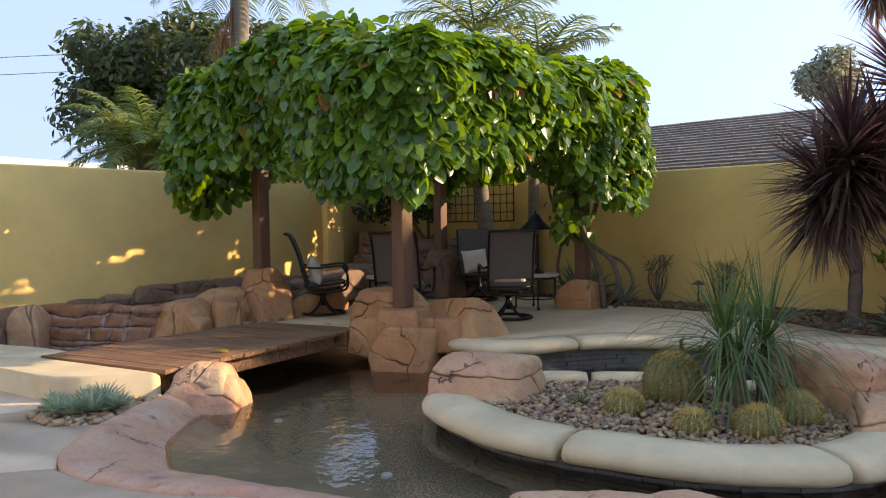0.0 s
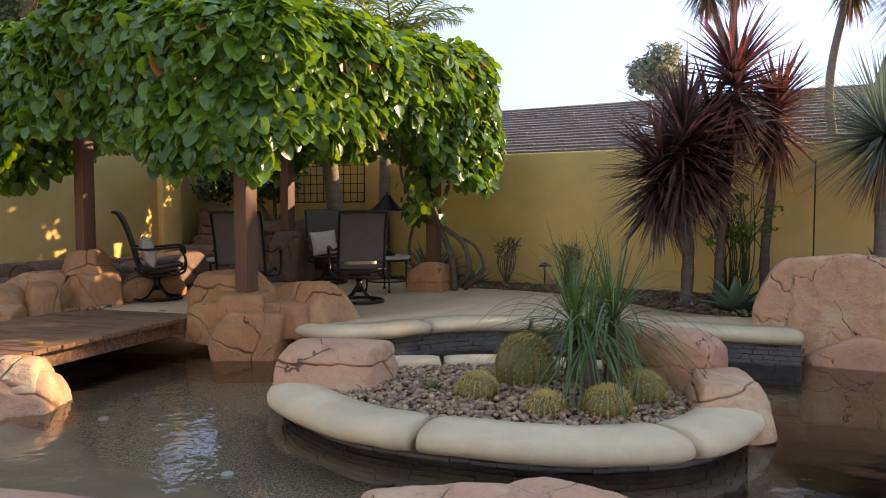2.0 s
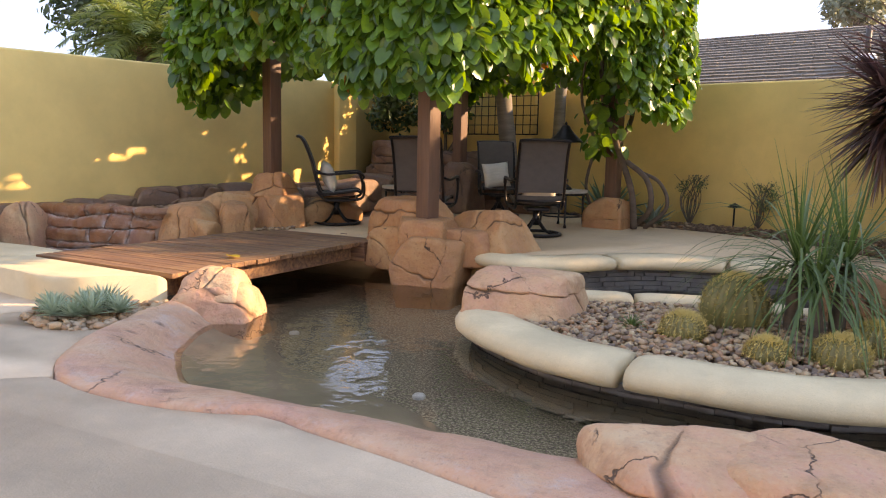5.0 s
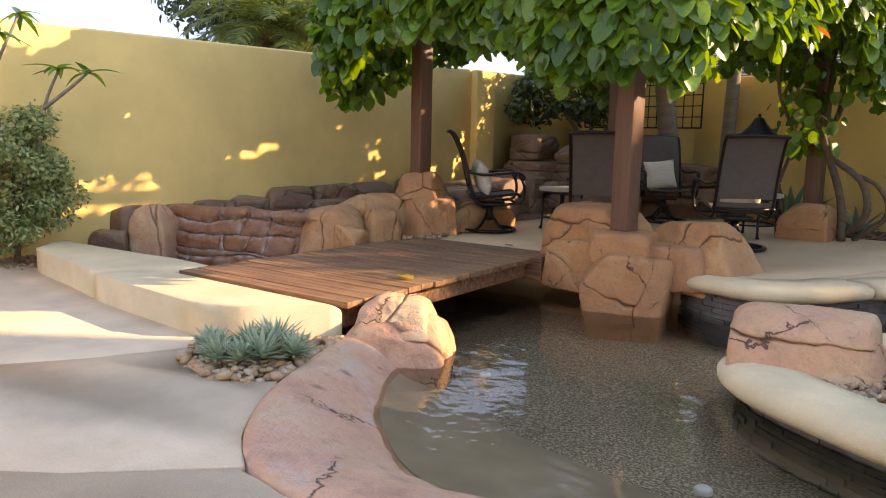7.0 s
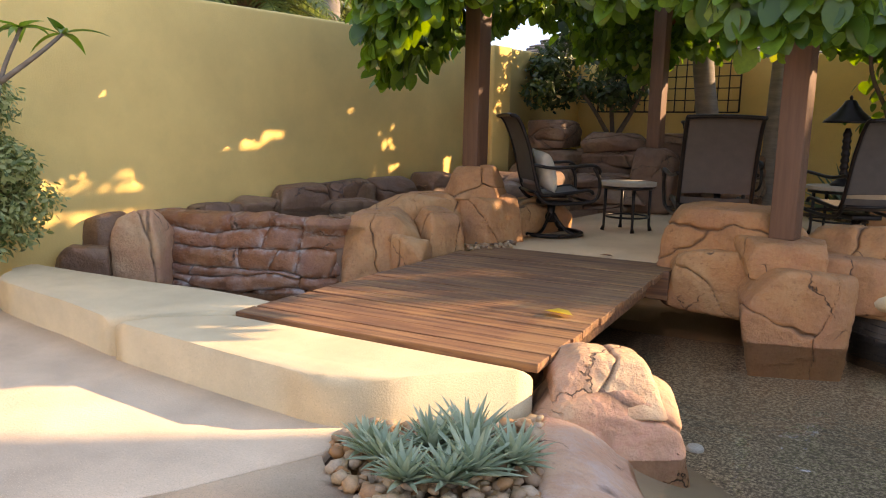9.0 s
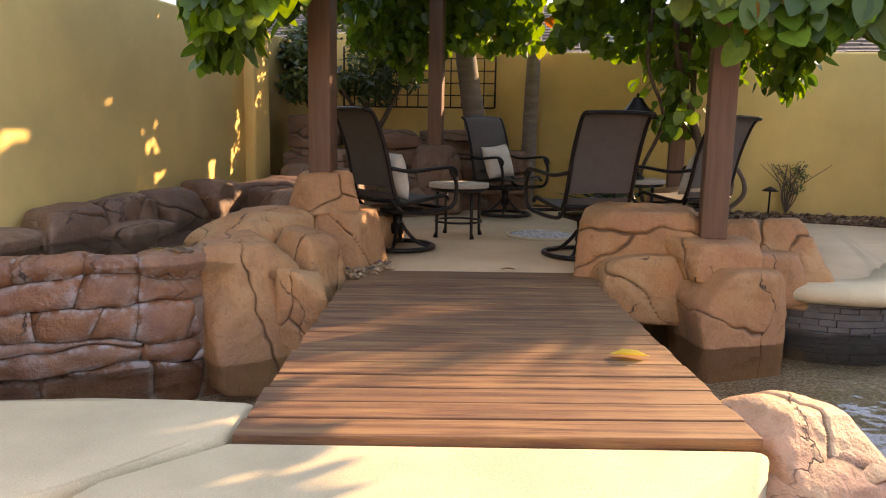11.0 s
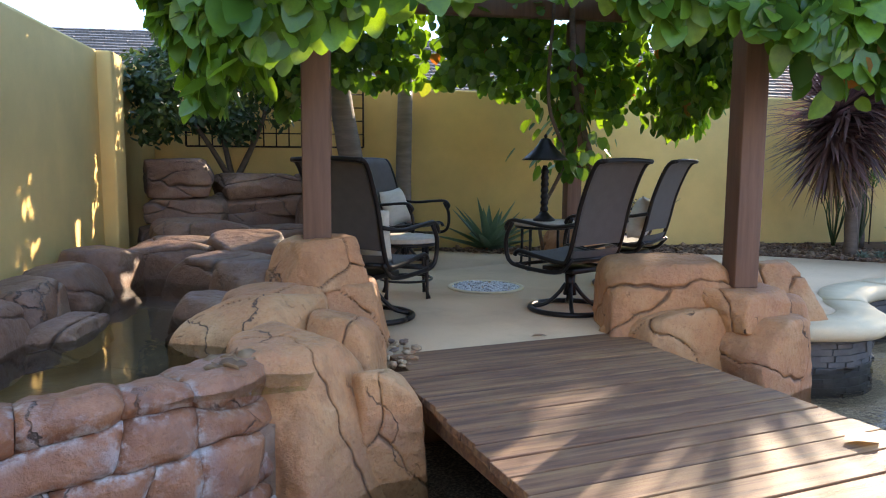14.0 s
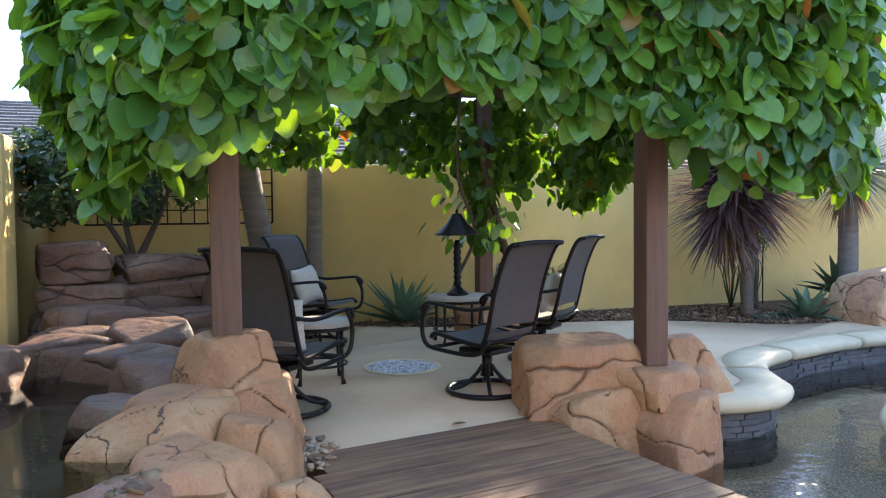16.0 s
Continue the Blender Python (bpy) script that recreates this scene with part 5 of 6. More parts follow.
def pebbles(name, pts, lo, hi, mat, label, category, parent=None, flat=0.6):
    pts = np.array(pts)
    n = len(pts)
    sz = rng.uniform(lo, hi, n)
    nor = rng.normal(size=(n, 3)) * 0.35 + np.array([0, 0, 1])
    tip = rng.normal(size=(n, 3))
    R = frames_of(nor, tip)
    T = PEB_V[None] * sz[:, None, None] * np.stack([rng.uniform(0.7, 1.1, n), rng.uniform(0.9, 1.4, n), np.full(n, flat) * rng.uniform(0.8, 1.2, n)], 1)[:, None]
    T = T * (1 + rng.uniform(-0.12, 0.12, (n, len(PEB_V), 1)))
    v = np.einsum("nij,nkj->nki", R, T) + pts[:, None]
    f = [tuple(i * len(PEB_V) + q for q in t) for i in range(n) for t in PEB_F]
    ob = part(name, mesh(name, v.reshape(-1, 3), f), mat, parent)
    return tagged(ob, label, category, kind="stuff")


def inside(poly, x, y):
    c = False
    for (x0, y0), (x1, y1) in zip(poly, poly[1:] + poly[:1]):
        if (y0 > y) != (y1 > y) and x < (x1 - x0) * (y - y0) / (y1 - y0) + x0:
            c = not c
    return c


def scatter(poly, n, z, jitter=0.02, rise=None):
    xs, ys = [p[0] for p in poly], [p[1] for p in poly]
    r = random.Random(len(poly) * 31 + n)
    out = []
    while len(out) < n:
        x, y = r.uniform(min(xs), max(xs)), r.uniform(min(ys), max(ys))
        if inside(poly, x, y):
            out.append((x, y, z + r.uniform(0, jitter) + (rise(x, y) if rise else 0)))
    return out


isl_in = [tuple(il[i] + inn[i] * 0.34) for i in range(0, NI - 1, 3)]
mound = lambda x, y: 0.05 * math.exp(-((x + 1.0) ** 2 + (y - 5.4) ** 2) / 0.5)
pebbles("gravel", scatter(isl_in, 5200, 0.0, 0.035, mound), 0.012, 0.032, M_gravel, "mixed brown and grey river gravel on the island", "gravel")
pocket = PEB + [(-4.78, 3.75), (-4.92, 4.15), (-5.2, 4.0), (-5.45, 3.78), (-5.62, 3.7)]
pebbles("pebbles", scatter(pocket, 620, -0.03, 0.05), 0.018, 0.042, M_pebble, "orange and tan river pebbles beside the step", "pebbles")
bedpoly = bedv + [(0.6, 10.4), (-3.3, 11.3), (-4.6, 11.6), (-3.5, 10.6)]
pebbles("mulch", scatter(bedpoly, 3800, 0.19, 0.03), 0.012, 0.034, M_soil, "dark bark mulch along the garden wall", "mulch", flat=0.4)
pebbles("leaf_litter", scatter(bedpoly, 700, 0.2, 0.035), 0.02, 0.045, M_dead, "dry fallen leaves on the mulch", "leaf litter", flat=0.15)
pebbles("plinth_pebbles", scatter([(-6.62, 6.75), (-6.45, 6.72), (-6.3, 7.0), (-6.4, 7.7), (-6.55, 7.8)], 90, 0.2, 0.02), 0.012, 0.03, M_gravel, "small pebbles at the foot of the plinth", "pebbles")
pebbles("bush_gravel", scatter([(-9.6, 4.0), (-8.6, 3.95), (-8.75, 4.5), (-9.7, 4.9)], 420, -0.04, 0.04), 0.015, 0.04, M_gravel, "gravel and soil under the shrub", "gravel")
pit = thing("fire_pit", pose(PIT.x, PIT.y, PATIO), "flush round fire pit filled with white glass", "fire pit")
part("rim", tube_mesh("rim", [(0.31 * math.cos(a), 0.31 * math.sin(a), 0.004) for a in np.linspace(0, 2 * math.pi, 49)], 0.022, 8, 0.5), M_coping, pit)
pebbles("glass_bed", [(0.29 * math.sqrt(r) * math.cos(a), 0.29 * math.sqrt(r) * math.sin(a), 0.004) for r, a in zip(rng.random(700), rng.random(700) * 6.283)], 0.008, 0.016, M_glassfire, "", "", pit)

for poly, n, z in (([(-7.55, 6.1), (-7.3, 6.2), (-7.22, 6.4), (-7.5, 6.35)], 26, 0.44), ([(-8.2, 8.6), (-7.95, 8.6), (-7.85, 9.1), (-8.1, 9.1)], 30, 0.5)):
    pebbles("fallen_leaves", scatter(poly, n, z, 0.02), 0.02, 0.045, M_dead, "dry brown fallen leaves on wet rock", "leaf litter", flat=0.15)

# ---- trellis on the wall ----
trellis = thing("trellis", pose(-6.17, 12.11, 1.43), "rusty iron wire grid trellis on the garden wall", "trellis")
for i in range(15):
    a = -1.02 + i * 2.04 / 14
    part("wire", tube_mesh("wire", [(a, 0, 0), (a, 0, 0.78)], 0.008 if 0 < i < 14 else 0.012, 6), M_iron, trellis)
for i in range(6):
    part("wire", tube_mesh("wire", [(-1.02, 0.008, i * 0.156), (1.02, 0.008, i * 0.156)], 0.008 if 0 < i < 5 else 0.012, 6), M_iron, trellis)
trellis.matrix_basis = pose(-6.17 - 0.02, 12.11 - 0.03, 1.43, 0, 0, PERG_TURN)

# ---- plants ----
BLADE = np.array([(-0.5, 0, 0), (0.5, 0, 0), (-0.55, -0.35, 0.0), (0.55, -0.35, 0.0), (-0.4, -0.7, 0.0), (0.4, -0.7, 0.0), (0, -1, 0), (0, 0, -0.06), (0, -0.35, -0.08), (0, -0.7, -0.05)])
BLADE_F = [(0, 7, 8, 2), (7, 1, 3, 8), (2, 8, 9, 4), (8, 3, 5, 9), (4, 9, 6), (9, 5, 6)]


def blades(name, starts, dirs, length, width, droop, mat, parent, segs=7, taper=0.75, fold=0.15, seed=1):
    """Long leaves that leave their starts along dirs and bend down; one mesh."""
    r = np.random.default_rng(seed)
    v, f = [], []
    for p0, d in zip(starts, dirs):
        d = Vector(d).normalized()
        L, w0 = r.uniform(*length), r.uniform(*width)
        dr = r.uniform(*droop)
        p = Vector(p0)
        side = d.cross(Vector((0, 0, 1)))
        side = side.normalized() if side.length > 0.05 else Vector((math.cos(L * 50), math.sin(L * 50), 0))
        b = len(v)
        for i in range(segs + 1):
            s = i / segs
            w = w0 * (min(1, 0.55 + 2.2 * s) if s < 0.2 else (1 - ((s - 0.2) / 0.8) ** (1 / max(taper, 0.05)) * 0.97))
            upv = side.cross(d).normalized()
            v += [p - side * w / 2 + upv * w * fold, p - upv * w * 0.05, p + side * w / 2 + upv * w * fold]
            d = (d + Vector((0, 0, -dr / segs))).normalized()
            p = p + d * (L / segs)
        for i in range(segs):
            a = b + i * 3
            f += [(a, a + 1, a + 4, a + 3), (a + 1, a + 2, a + 5, a + 4)]
    return part(name, mesh(name, v, f), mat, parent)


def ball_dirs(n, zmin, zmax, seed):
    r = np.random.default_rng(seed)
    z = r.uniform(zmin, zmax, n)
    a = r.uniform(0, 2 * math.pi, n)
    q = np.sqrt(1 - z * z)
    return np.stack([q * np.cos(a), q * np.sin(a), z], 1)


def cordyline(x, y, heads, label, z0=0.18, top_red=True):
    t = thing("cordyline", pose(x, y, z0), label, "cordyline", "cordylines by the wall")
    for i, (path, r, L, n, seed) in enumerate(heads):
        q = spline(path, 18)
        part("trunk", tube_mesh("trunk", q, list(np.linspace(r, r * 0.7, 18) * (1 + 0.08 * np.sin(np.arange(18) * 2.1))), 10), M_brownbark, t)
        head = q[-1]
        d = ball_dirs(n, -0.75, 0.95, seed)
        st = [head + np.array([0, 0, 0.30 * dd[2] + 0.02]) for dd in d]
        blades("leaves", st, d, (L * 0.75, L * 1.1), (0.045, 0.072), (0.1, 0.6), M_red, t, 6, 0.8, seed=seed)
        if top_red:
            d2 = ball_dirs(n // 6, 0.35, 1.0, seed + 50)
            blades("young_leaves", [head + np.array([0, 0, 0.25])] * len(d2), d2, (L * 0.7, L), (0.035, 0.05), (0, 0.2), M_redtop, t, 6, 0.8, seed=seed + 9)
        d3 = ball_dirs(n // 6, -1.0, -0.6, seed + 70)
        blades("dry_leaves", [head - np.array([0, 0, 0.25])] * len(d3), d3, (L * 0.6, L), (0.03, 0.05), (0.3, 0.8), M_dead, t, 5, 0.8, seed=seed + 5)
    return t


cordyline(-0.05, 9.3, [([(0, 0, 0), (0.02, 0.05, 0.7), (-0.05, 0.1, 1.75)], 0.075, 0.98, 430, 1), ([(0.02, 0, 0.6), (-0.15, 0.05, 1.1), (-0.3, 0.1, 1.45)], 0.05, 0.85, 240, 7), ([(0, 0.1, 0.9), (0.2, 0.3, 1.3), (0.25, 0.35, 1.9)], 0.05, 0.8, 150, 8)], "tall maroon cordyline with dense spiky heads", top_red=False)
cordyline(0.3, 9.55, [([(0, 0, 0), (0.04, 0, 0.9), (0.12, 0, 1.8), (0.16, 0, 2.45)], 0.055, 0.88, 230, 2)], "slender maroon cordyline with red crown")
cordyline(0.85, 9.9, [([(0, 0, 0), (0.0, 0, 0.7), (0.06, 0.02, 1.4), (0.1, 0, 2.15)], 0.06, 0.7, 170, 3)], "red-leaved cordyline by the garden wall")

yucca = thing("yucca", pose(1.95, 9.3, 0.0), "blue-green spiky yucca with a round head", "yucca")
part("trunk", tube_mesh("trunk", spline([(0, 0, 0), (0.05, 0, 1.0), (0.0, 0, 2.0)], 14), list(np.linspace(0.14, 0.12, 14)), 12), M_bark, yucca)
_d = ball_dirs(620, -0.6, 1.0, 21)
blades("leaves", [np.array([0, 0, 2.1])] * len(_d), _d, (0.95, 1.2), (0.02, 0.03), (0.0, 0.25), M_yucca, yucca, 5, 0.9, seed=21)
_d = ball_dirs(160, -1.0, -0.5, 22)
blades("dry_leaves", [np.array([0, 0, 1.95])] * len(_d), _d, (0.6, 0.9), (0.018, 0.028), (0.3, 0.7), M_dead, yucca, 5, 0.9, seed=22)


def dracaena(x, y, heads, label):
    t = thing("dracaena_tree", pose(x, y, 0.0), label, "tree", "tall spiky trees")
    for path, r, L, n, seed in heads:
        q = spline(path, 20)
        part("trunk", tube_mesh("trunk", q, list(np.linspace(r, r * 0.6, 20)), 10), M_bark, t)
        d = ball_dirs(n, -1.0, 0.9, seed)
        blades("leaves", [q[-1]] * n, d, (L * 0.7, L), (0.03, 0.045), (0.3, 0.9), M_red if seed % 2 else M_darkleaf, t, 6, 0.85, seed=seed)
        d = ball_dirs(n // 2, -1.0, -0.4, seed + 3)
        blades("dry_leaves", [q[-1] - np.array([0, 0, 0.15])] * len(d), d, (L * 0.6, L), (0.03, 0.04), (0.5, 1.0), M_dead, t, 5, 0.85, seed=seed + 1)
    return t


dracaena(2.3, 11.6, [([(-0.3, 0, 0), (-0.35, 0, 1.5), (0.1, 0, 3.0), (0.5, 0, 4.2)], 0.1, 0.95, 220, 31), ([(-0.35, 0, 1.6), (-0.5, 0.1, 3.0), (-0.25, 0.1, 4.5)], 0.07, 0.7, 150, 34)], "tall branching dracaena with drooping dark heads")
# added out of view so that its heads throw striped shadows
dracaena(4.3, 8.5, [([(0, 0, 0), (0.1, 0, 1.8), (-0.1, 0, 3.6), (-0.1, -0.1, 4.1)], 0.1, 0.9, 110, 41), ([(0.1, 0, 1.8), (0.4, -0.4, 3.2), (0.3, -0.8, 3.9)], 0.07, 0.85, 100, 45)], "unseen branching dracaena added to break up the sun")
dracaena(1.0, 13.5, [([(0, 0, -1), (-0.1, 0, 2.0), (-0.35, 0, 4.0), (-0.25, 0, 5.2)], 0.09, 0.8, 150, 36), ([(-0.2, 0, 3.2), (-0.6, 0, 4.4), (-0.75, 0, 5.0)], 0.06, 0.75, 130, 37)], "thin-trunked spiky tree behind the wall")


def agave(x, y, z, n, L, wid, mat, label, name="agave", seed=1, lo=0.12, group=""):
    t = thing(name, pose(x, y, z), label, name.replace("_", " "), group)
    r = np.random.default_rng(seed)
    for i in range(n):
        a = i * 2.4 + r.uniform(-0.2, 0.2)
        el = lo + (1.25 - lo) * (i / n)
        d = (math.cos(a) * math.cos(el), math.sin(a) * math.cos(el), math.sin(el))
        blades("leaf", [(0, 0, 0)], [d], (L * 0.8, L), (wid * 0.85, wid), (-0.1, 0.35), mat, t, 7, 0.62, 0.3, seed=seed * 100 + i)
    return t


M_agave = leaf_material("agave_leaf", (0.07, 0.13, 0.07), (0.13, 0.21, 0.12), 0.45, 0.12, island=False)
M_agavegrey = leaf_material("grey_agave_leaf", (0.13, 0.17, 0.12), (0.22, 0.26, 0.19), 0.5, 0.12, island=False)
agave(0.45, 8.85, 0.19, 20, 0.5, 0.15, M_agave, "broad-leaved green agave in the mulch bed", seed=3)
agave(2.1, 9.5, 0.35, 18, 0.62, 0.17, M_agave, "green agave against the garden wall", seed=4)
agave(-3.8, 11.25, 0.19, 26, 0.74, 0.13, M_agave, "spiky grey-green agave in the shade", seed=5, lo=0.25)
agave(-3.0, 10.75, 0.19, 18, 0.42, 0.09, M_agavegrey, "grey-green agave beside the post plinth", seed=6)
for i, (x, y) in enumerate(((0.0, 8.95), (0.18, 8.85), (-0.12, 9.08), (0.3, 9.05))):
    agave(x, y, 0.19, 26, 0.13, 0.035, M_agavegrey, "low grey-green succulent rosette", "succulent", 20 + i, group="succulents in the bed")
M_echeveria = leaf_material("pale_succulent_leaf", (0.2, 0.28, 0.18), (0.38, 0.46, 0.32), 0.55, 0.15, island=False)
for i, (x, y, s) in enumerate(((-5.25, 3.45, 0.15), (-5.12, 3.36, 0.14), (-5.36, 3.5, 0.13), (-4.95, 3.52, 0.19), (-5.05, 3.7, 0.2), (-4.86, 3.66, 0.16), (-5.0, 3.42, 0.14), (-5.16, 3.62, 0.16))):
    agave(x, y, 0.03, 40, s * 1.15, 0.034, M_echeveria, "pale blue-green succulent rosette among pebbles", "succulent", 30 + i, 0.25, group="succulents by the step")
agave(-1.79, 5.25, 0.03, 40, 0.13, 0.012, M_grass, "small dark spiky aloe in the gravel", "aloe", 40)


# cacti on the island
def cactus(x, y, z, r, h, label, seed):
    t = thing("barrel_cactus", pose(x, y, z), label, "cactus", "barrel cacti on the island")
    ribs, rows = 22, 14
    v, f = [], []
    for i in range(rows + 1):
        u = i / rows
        an = -0.75 + (math.pi / 2 + 0.75) * u
        rr, zz = r * math.cos(an) ** 0.9 if i < rows else 0.03 * r, h * (math.sin(an) + 0.68) / 1.68
        for k in range(ribs * 4):
            a = 2 * math.pi * k / (ribs * 4)
            g = (1, 0.95, 0.86, 0.95)[k % 4]
            v.append((rr * g * math.cos(a), rr * g * math.sin(a), zz - (0.03 * r if i == rows else 0)))
    n = ribs * 4
    for i in range(rows):
        for k in range(n):
            f.append((i * n + k, i * n + (k + 1) % n, (i + 1) * n + (k + 1) % n, (i + 1) * n + k))
    part("body", mesh("body", v, f), M_cactus, t)
    rr = np.random.default_rng(seed)
    sv, sf = [], []
    for i in range(1, rows):
        for k in range(0, n, 4):
            p = Vector(v[i * n + k])
            o = Vector((p.x, p.y, (p.z - h * 0.4) * 0.8)).normalized()
            for _ in range(7):
                d = (o + Vector(rr.normal(size=3) * 0.6)).normalized() * rr.uniform(0.025, 0.045)
                w = d.cross(Vector((0.3, 0.5, 0.8))).normalized() * 0.003
                b = len(sv)
                sv += [p - w, p + w, p + d]
                sf.append((b, b + 1, b + 2))
    for _ in range(240):
        a, q = rr.uniform(0, 6.28), r * 0.42 * math.sqrt(rr.random())
        p = Vector((q * math.cos(a), q * math.sin(a), h * (1 - 0.12 * (q / r) ** 2) - 0.01))
        d = Vector((rr.normal() * 0.4, rr.normal() * 0.4, 1)).normalized() * 0.025
        b = len(sv)
        sv += [p - Vector((0.0015, 0, 0)), p + Vector((0.0015, 0, 0)), p + d]
        sf.append((b, b + 1, b + 2))
    tagged(part("spine_cover", mesh("spine_cover", sv, sf), M_spine, t, "pale golden spines"), kind="stuff")
    return t


M_cactus = plain("cactus_skin", (0.2, 0.17, 0.055), 0.5, 0, 0.3, 20, 0.2, 80)
M_spine = plain("golden_spine", (0.72, 0.56, 0.22), 0.6, 0, 0.3, 20, 0.0, 80)
cactus(-1.2, 5.6, 0.0, 0.22, 0.4, "large golden barrel cactus", 1)
cactus(-1.44, 5.15, 0.0, 0.14, 0.19, "small round golden barrel cactus", 2)
cactus(-0.92, 4.88, 0.0, 0.12, 0.16, "small golden barrel cactus", 3)
cactus(-0.55, 5.0, 0.0, 0.15, 0.2, "golden barrel cactus in gravel", 4)
cactus(-0.36, 5.4, 0.0, 0.16, 0.22, "golden barrel cactus by the rocks", 5)

# ponytail palm on the island
pony = thing("ponytail_palm", pose(-0.75, 5.6, 0.0), "ponytail palm with long arching green leaves", "palm")
for i, (q, n) in enumerate((([(-0.1, 0.0, 0), (-0.1, 0.0, 0.25), (-0.09, -0.02, 0.5)], 75), ([(0.15, 0.1, 0), (0.17, 0.1, 0.3), (0.18, 0.1, 0.5)], 65), ([(0.05, -0.12, 0), (0.04, -0.14, 0.2), (0.03, -0.14, 0.35)], 45))):
    part("trunk", tube_mesh("trunk", spline(q, 10), list(np.linspace(0.055, 0.035, 10)), 10), M_brownbark, pony)
    _d = ball_dirs(n, 0.1, 0.95, 60 + i)
    blades("leaves", [np.array(q[-1])] * n, _d, (0.75, 1.2), (0.014, 0.022), (1.3, 3.2), M_grass, pony, 9, 0.8, seed=60 + i)
    _d = ball_dirs(20, 0.85, 1.0, 66 + i)
    blades("upright_leaves", [np.array(q[-1])] * 20, _d, (0.6, 0.85), (0.014, 0.022), (0.0, 0.4), M_grass, pony, 8, 0.8, seed=70 + i)


# shrubs and trees made of leaf clumps on limbs
def clump_points(centres, per, seed, shell=0.75):
    r = np.random.default_rng(seed)
    P, Nn = [], []
    for (c, rad) in centres:
        n = int(per * rad[0] * rad[1] * 10) + 20
        d = r.normal(size=(n, 3))
        d /= np.linalg.norm(d, axis=1)[:, None]
        q = r.uniform(shell, 1.05, n)[:, None] ** 1
        P.append(np.array(c) + d * q * np.array(rad))
        Nn.append(d + r.normal(size=(n, 3)) * 0.5 + np.array([0, 0, 0.4]))
    return np.vstack(P), np.vstack(Nn)


OVAL = np.array([(0, 0, 0), (0.2, -0.3, 0.04), (0.2, -0.65, 0.03), (0, -1, -0.05), (-0.2, -0.65, 0.03), (-0.2, -0.3, 0.04)])
OVAL_F = [(0, 3, 2, 1), (0, 5, 4, 3)]


def shrub(name, at, centres, per, leaf, mat, label, category, seed, limbs=(), bark=None, shell=0.5):
    t = thing(name, pose(*at), label, category)
    P, Nn = clump_points(centres, per, seed, shell)
    r = np.random.default_rng(seed + 1)
    tips = r.normal(size=P.shape) + np.array([0, 0, -0.2])
    tagged(part("foliage", leaf_cloud("foliage", P, Nn, tips, r.uniform(leaf * 0.7, leaf * 1.3, len(P)), OVAL, OVAL_F), mat, t), kind="stuff")
    for path, r0, r1 in limbs:
        part("limb", tube_mesh("limb", spline(path, 14), list(np.linspace(r0, r1, 14)), 7), bark or M_brownbark, t)
    return t


def rand_clumps(n, c, rad, size, seed, low=-0.9):
    r = np.random.default_rng(seed)
    out = []
    for _ in range(n):
        d = r.normal(size=3)
        d /= np.linalg.norm(d)
        d[2] = max(d[2], low)
        q = r.uniform(0.55, 1.0)
        s = r.uniform(size * 0.6, size * 1.3)
        out.append((np.array(c) + d * q * np.array(rad), (s, s, s * 0.8)))
    return out


shrub("variegated_bush", (-9.05, 4.2, 0), rand_clumps(46, (0, 0, 0.75), (0.48, 0.5, 0.68), 0.2, 11), 800, 0.05, M_bushleaf, "dense cream-variegated green bush beside the step", "bush", 11,
      [([(0, 0, -0.1), (0.1, 0, 0.5), (0.15, 0.1, 1.1)], 0.03, 0.01), ([(0, 0, 0), (-0.2, 0.1, 0.5), (-0.2, 0.1, 1.0)], 0.025, 0.01)])
tall = thing("plumeria", pose(-9.0, 4.35, 0), "young plumeria shoots above the bush", "shrub")
for i, (p, n) in enumerate((([(0.1, 0, 0.8), (0.2, 0.05, 1.4), (0.3, 0.15, 1.75)], 8), ([(0.2, 0.05, 1.4), (0.42, 0.2, 1.6), (0.5, 0.3, 1.72)], 6), ([(0, -0.2, 0.9), (0.05, -0.3, 1.6), (0.15, -0.1, 2.2)], 9), ([(0.05, -0.3, 1.6), (0.2, -0.35, 1.9), (0.3, -0.35, 2.0)], 7))):
    q = spline(p, 12)
    part("stem", tube_mesh("stem", q, list(np.linspace(0.02, 0.012, 12)), 8), M_bark, tall)
    _d = ball_dirs(n, -0.2, 0.6, 90 + i)
    blades("leaf_whorl", [q[-1]] * n, _d, (0.2, 0.32), (0.055, 0.075), (0.3, 1.2), M_vine, tall, 5, 0.6, seed=90 + i)

shrub("corner_shrub", (-7.25, 11.6, 1.0), rand_clumps(34, (0.3, -0.1, 1.05), (0.95, 0.6, 0.62), 0.24, 12) + rand_clumps(12, (-0.35, -0.65, 0.85), (0.25, 0.3, 0.42), 0.16, 13), 150, 0.10, M_darkleaf, "dark-leaved shrub over the rock waterfall", "shrub", 12,
      [([(0.5, 0, 0), (0.2, -0.1, 0.5), (-0.2, -0.2, 1.0)], 0.035, 0.015), ([(0.5, 0, 0), (0.8, 0.1, 0.6), (1.0, 0.1, 1.2)], 0.04, 0.015), ([(0.5, 0, 0), (0.4, 0.2, 0.8), (0.6, 0.2, 1.4)], 0.035, 0.015)])
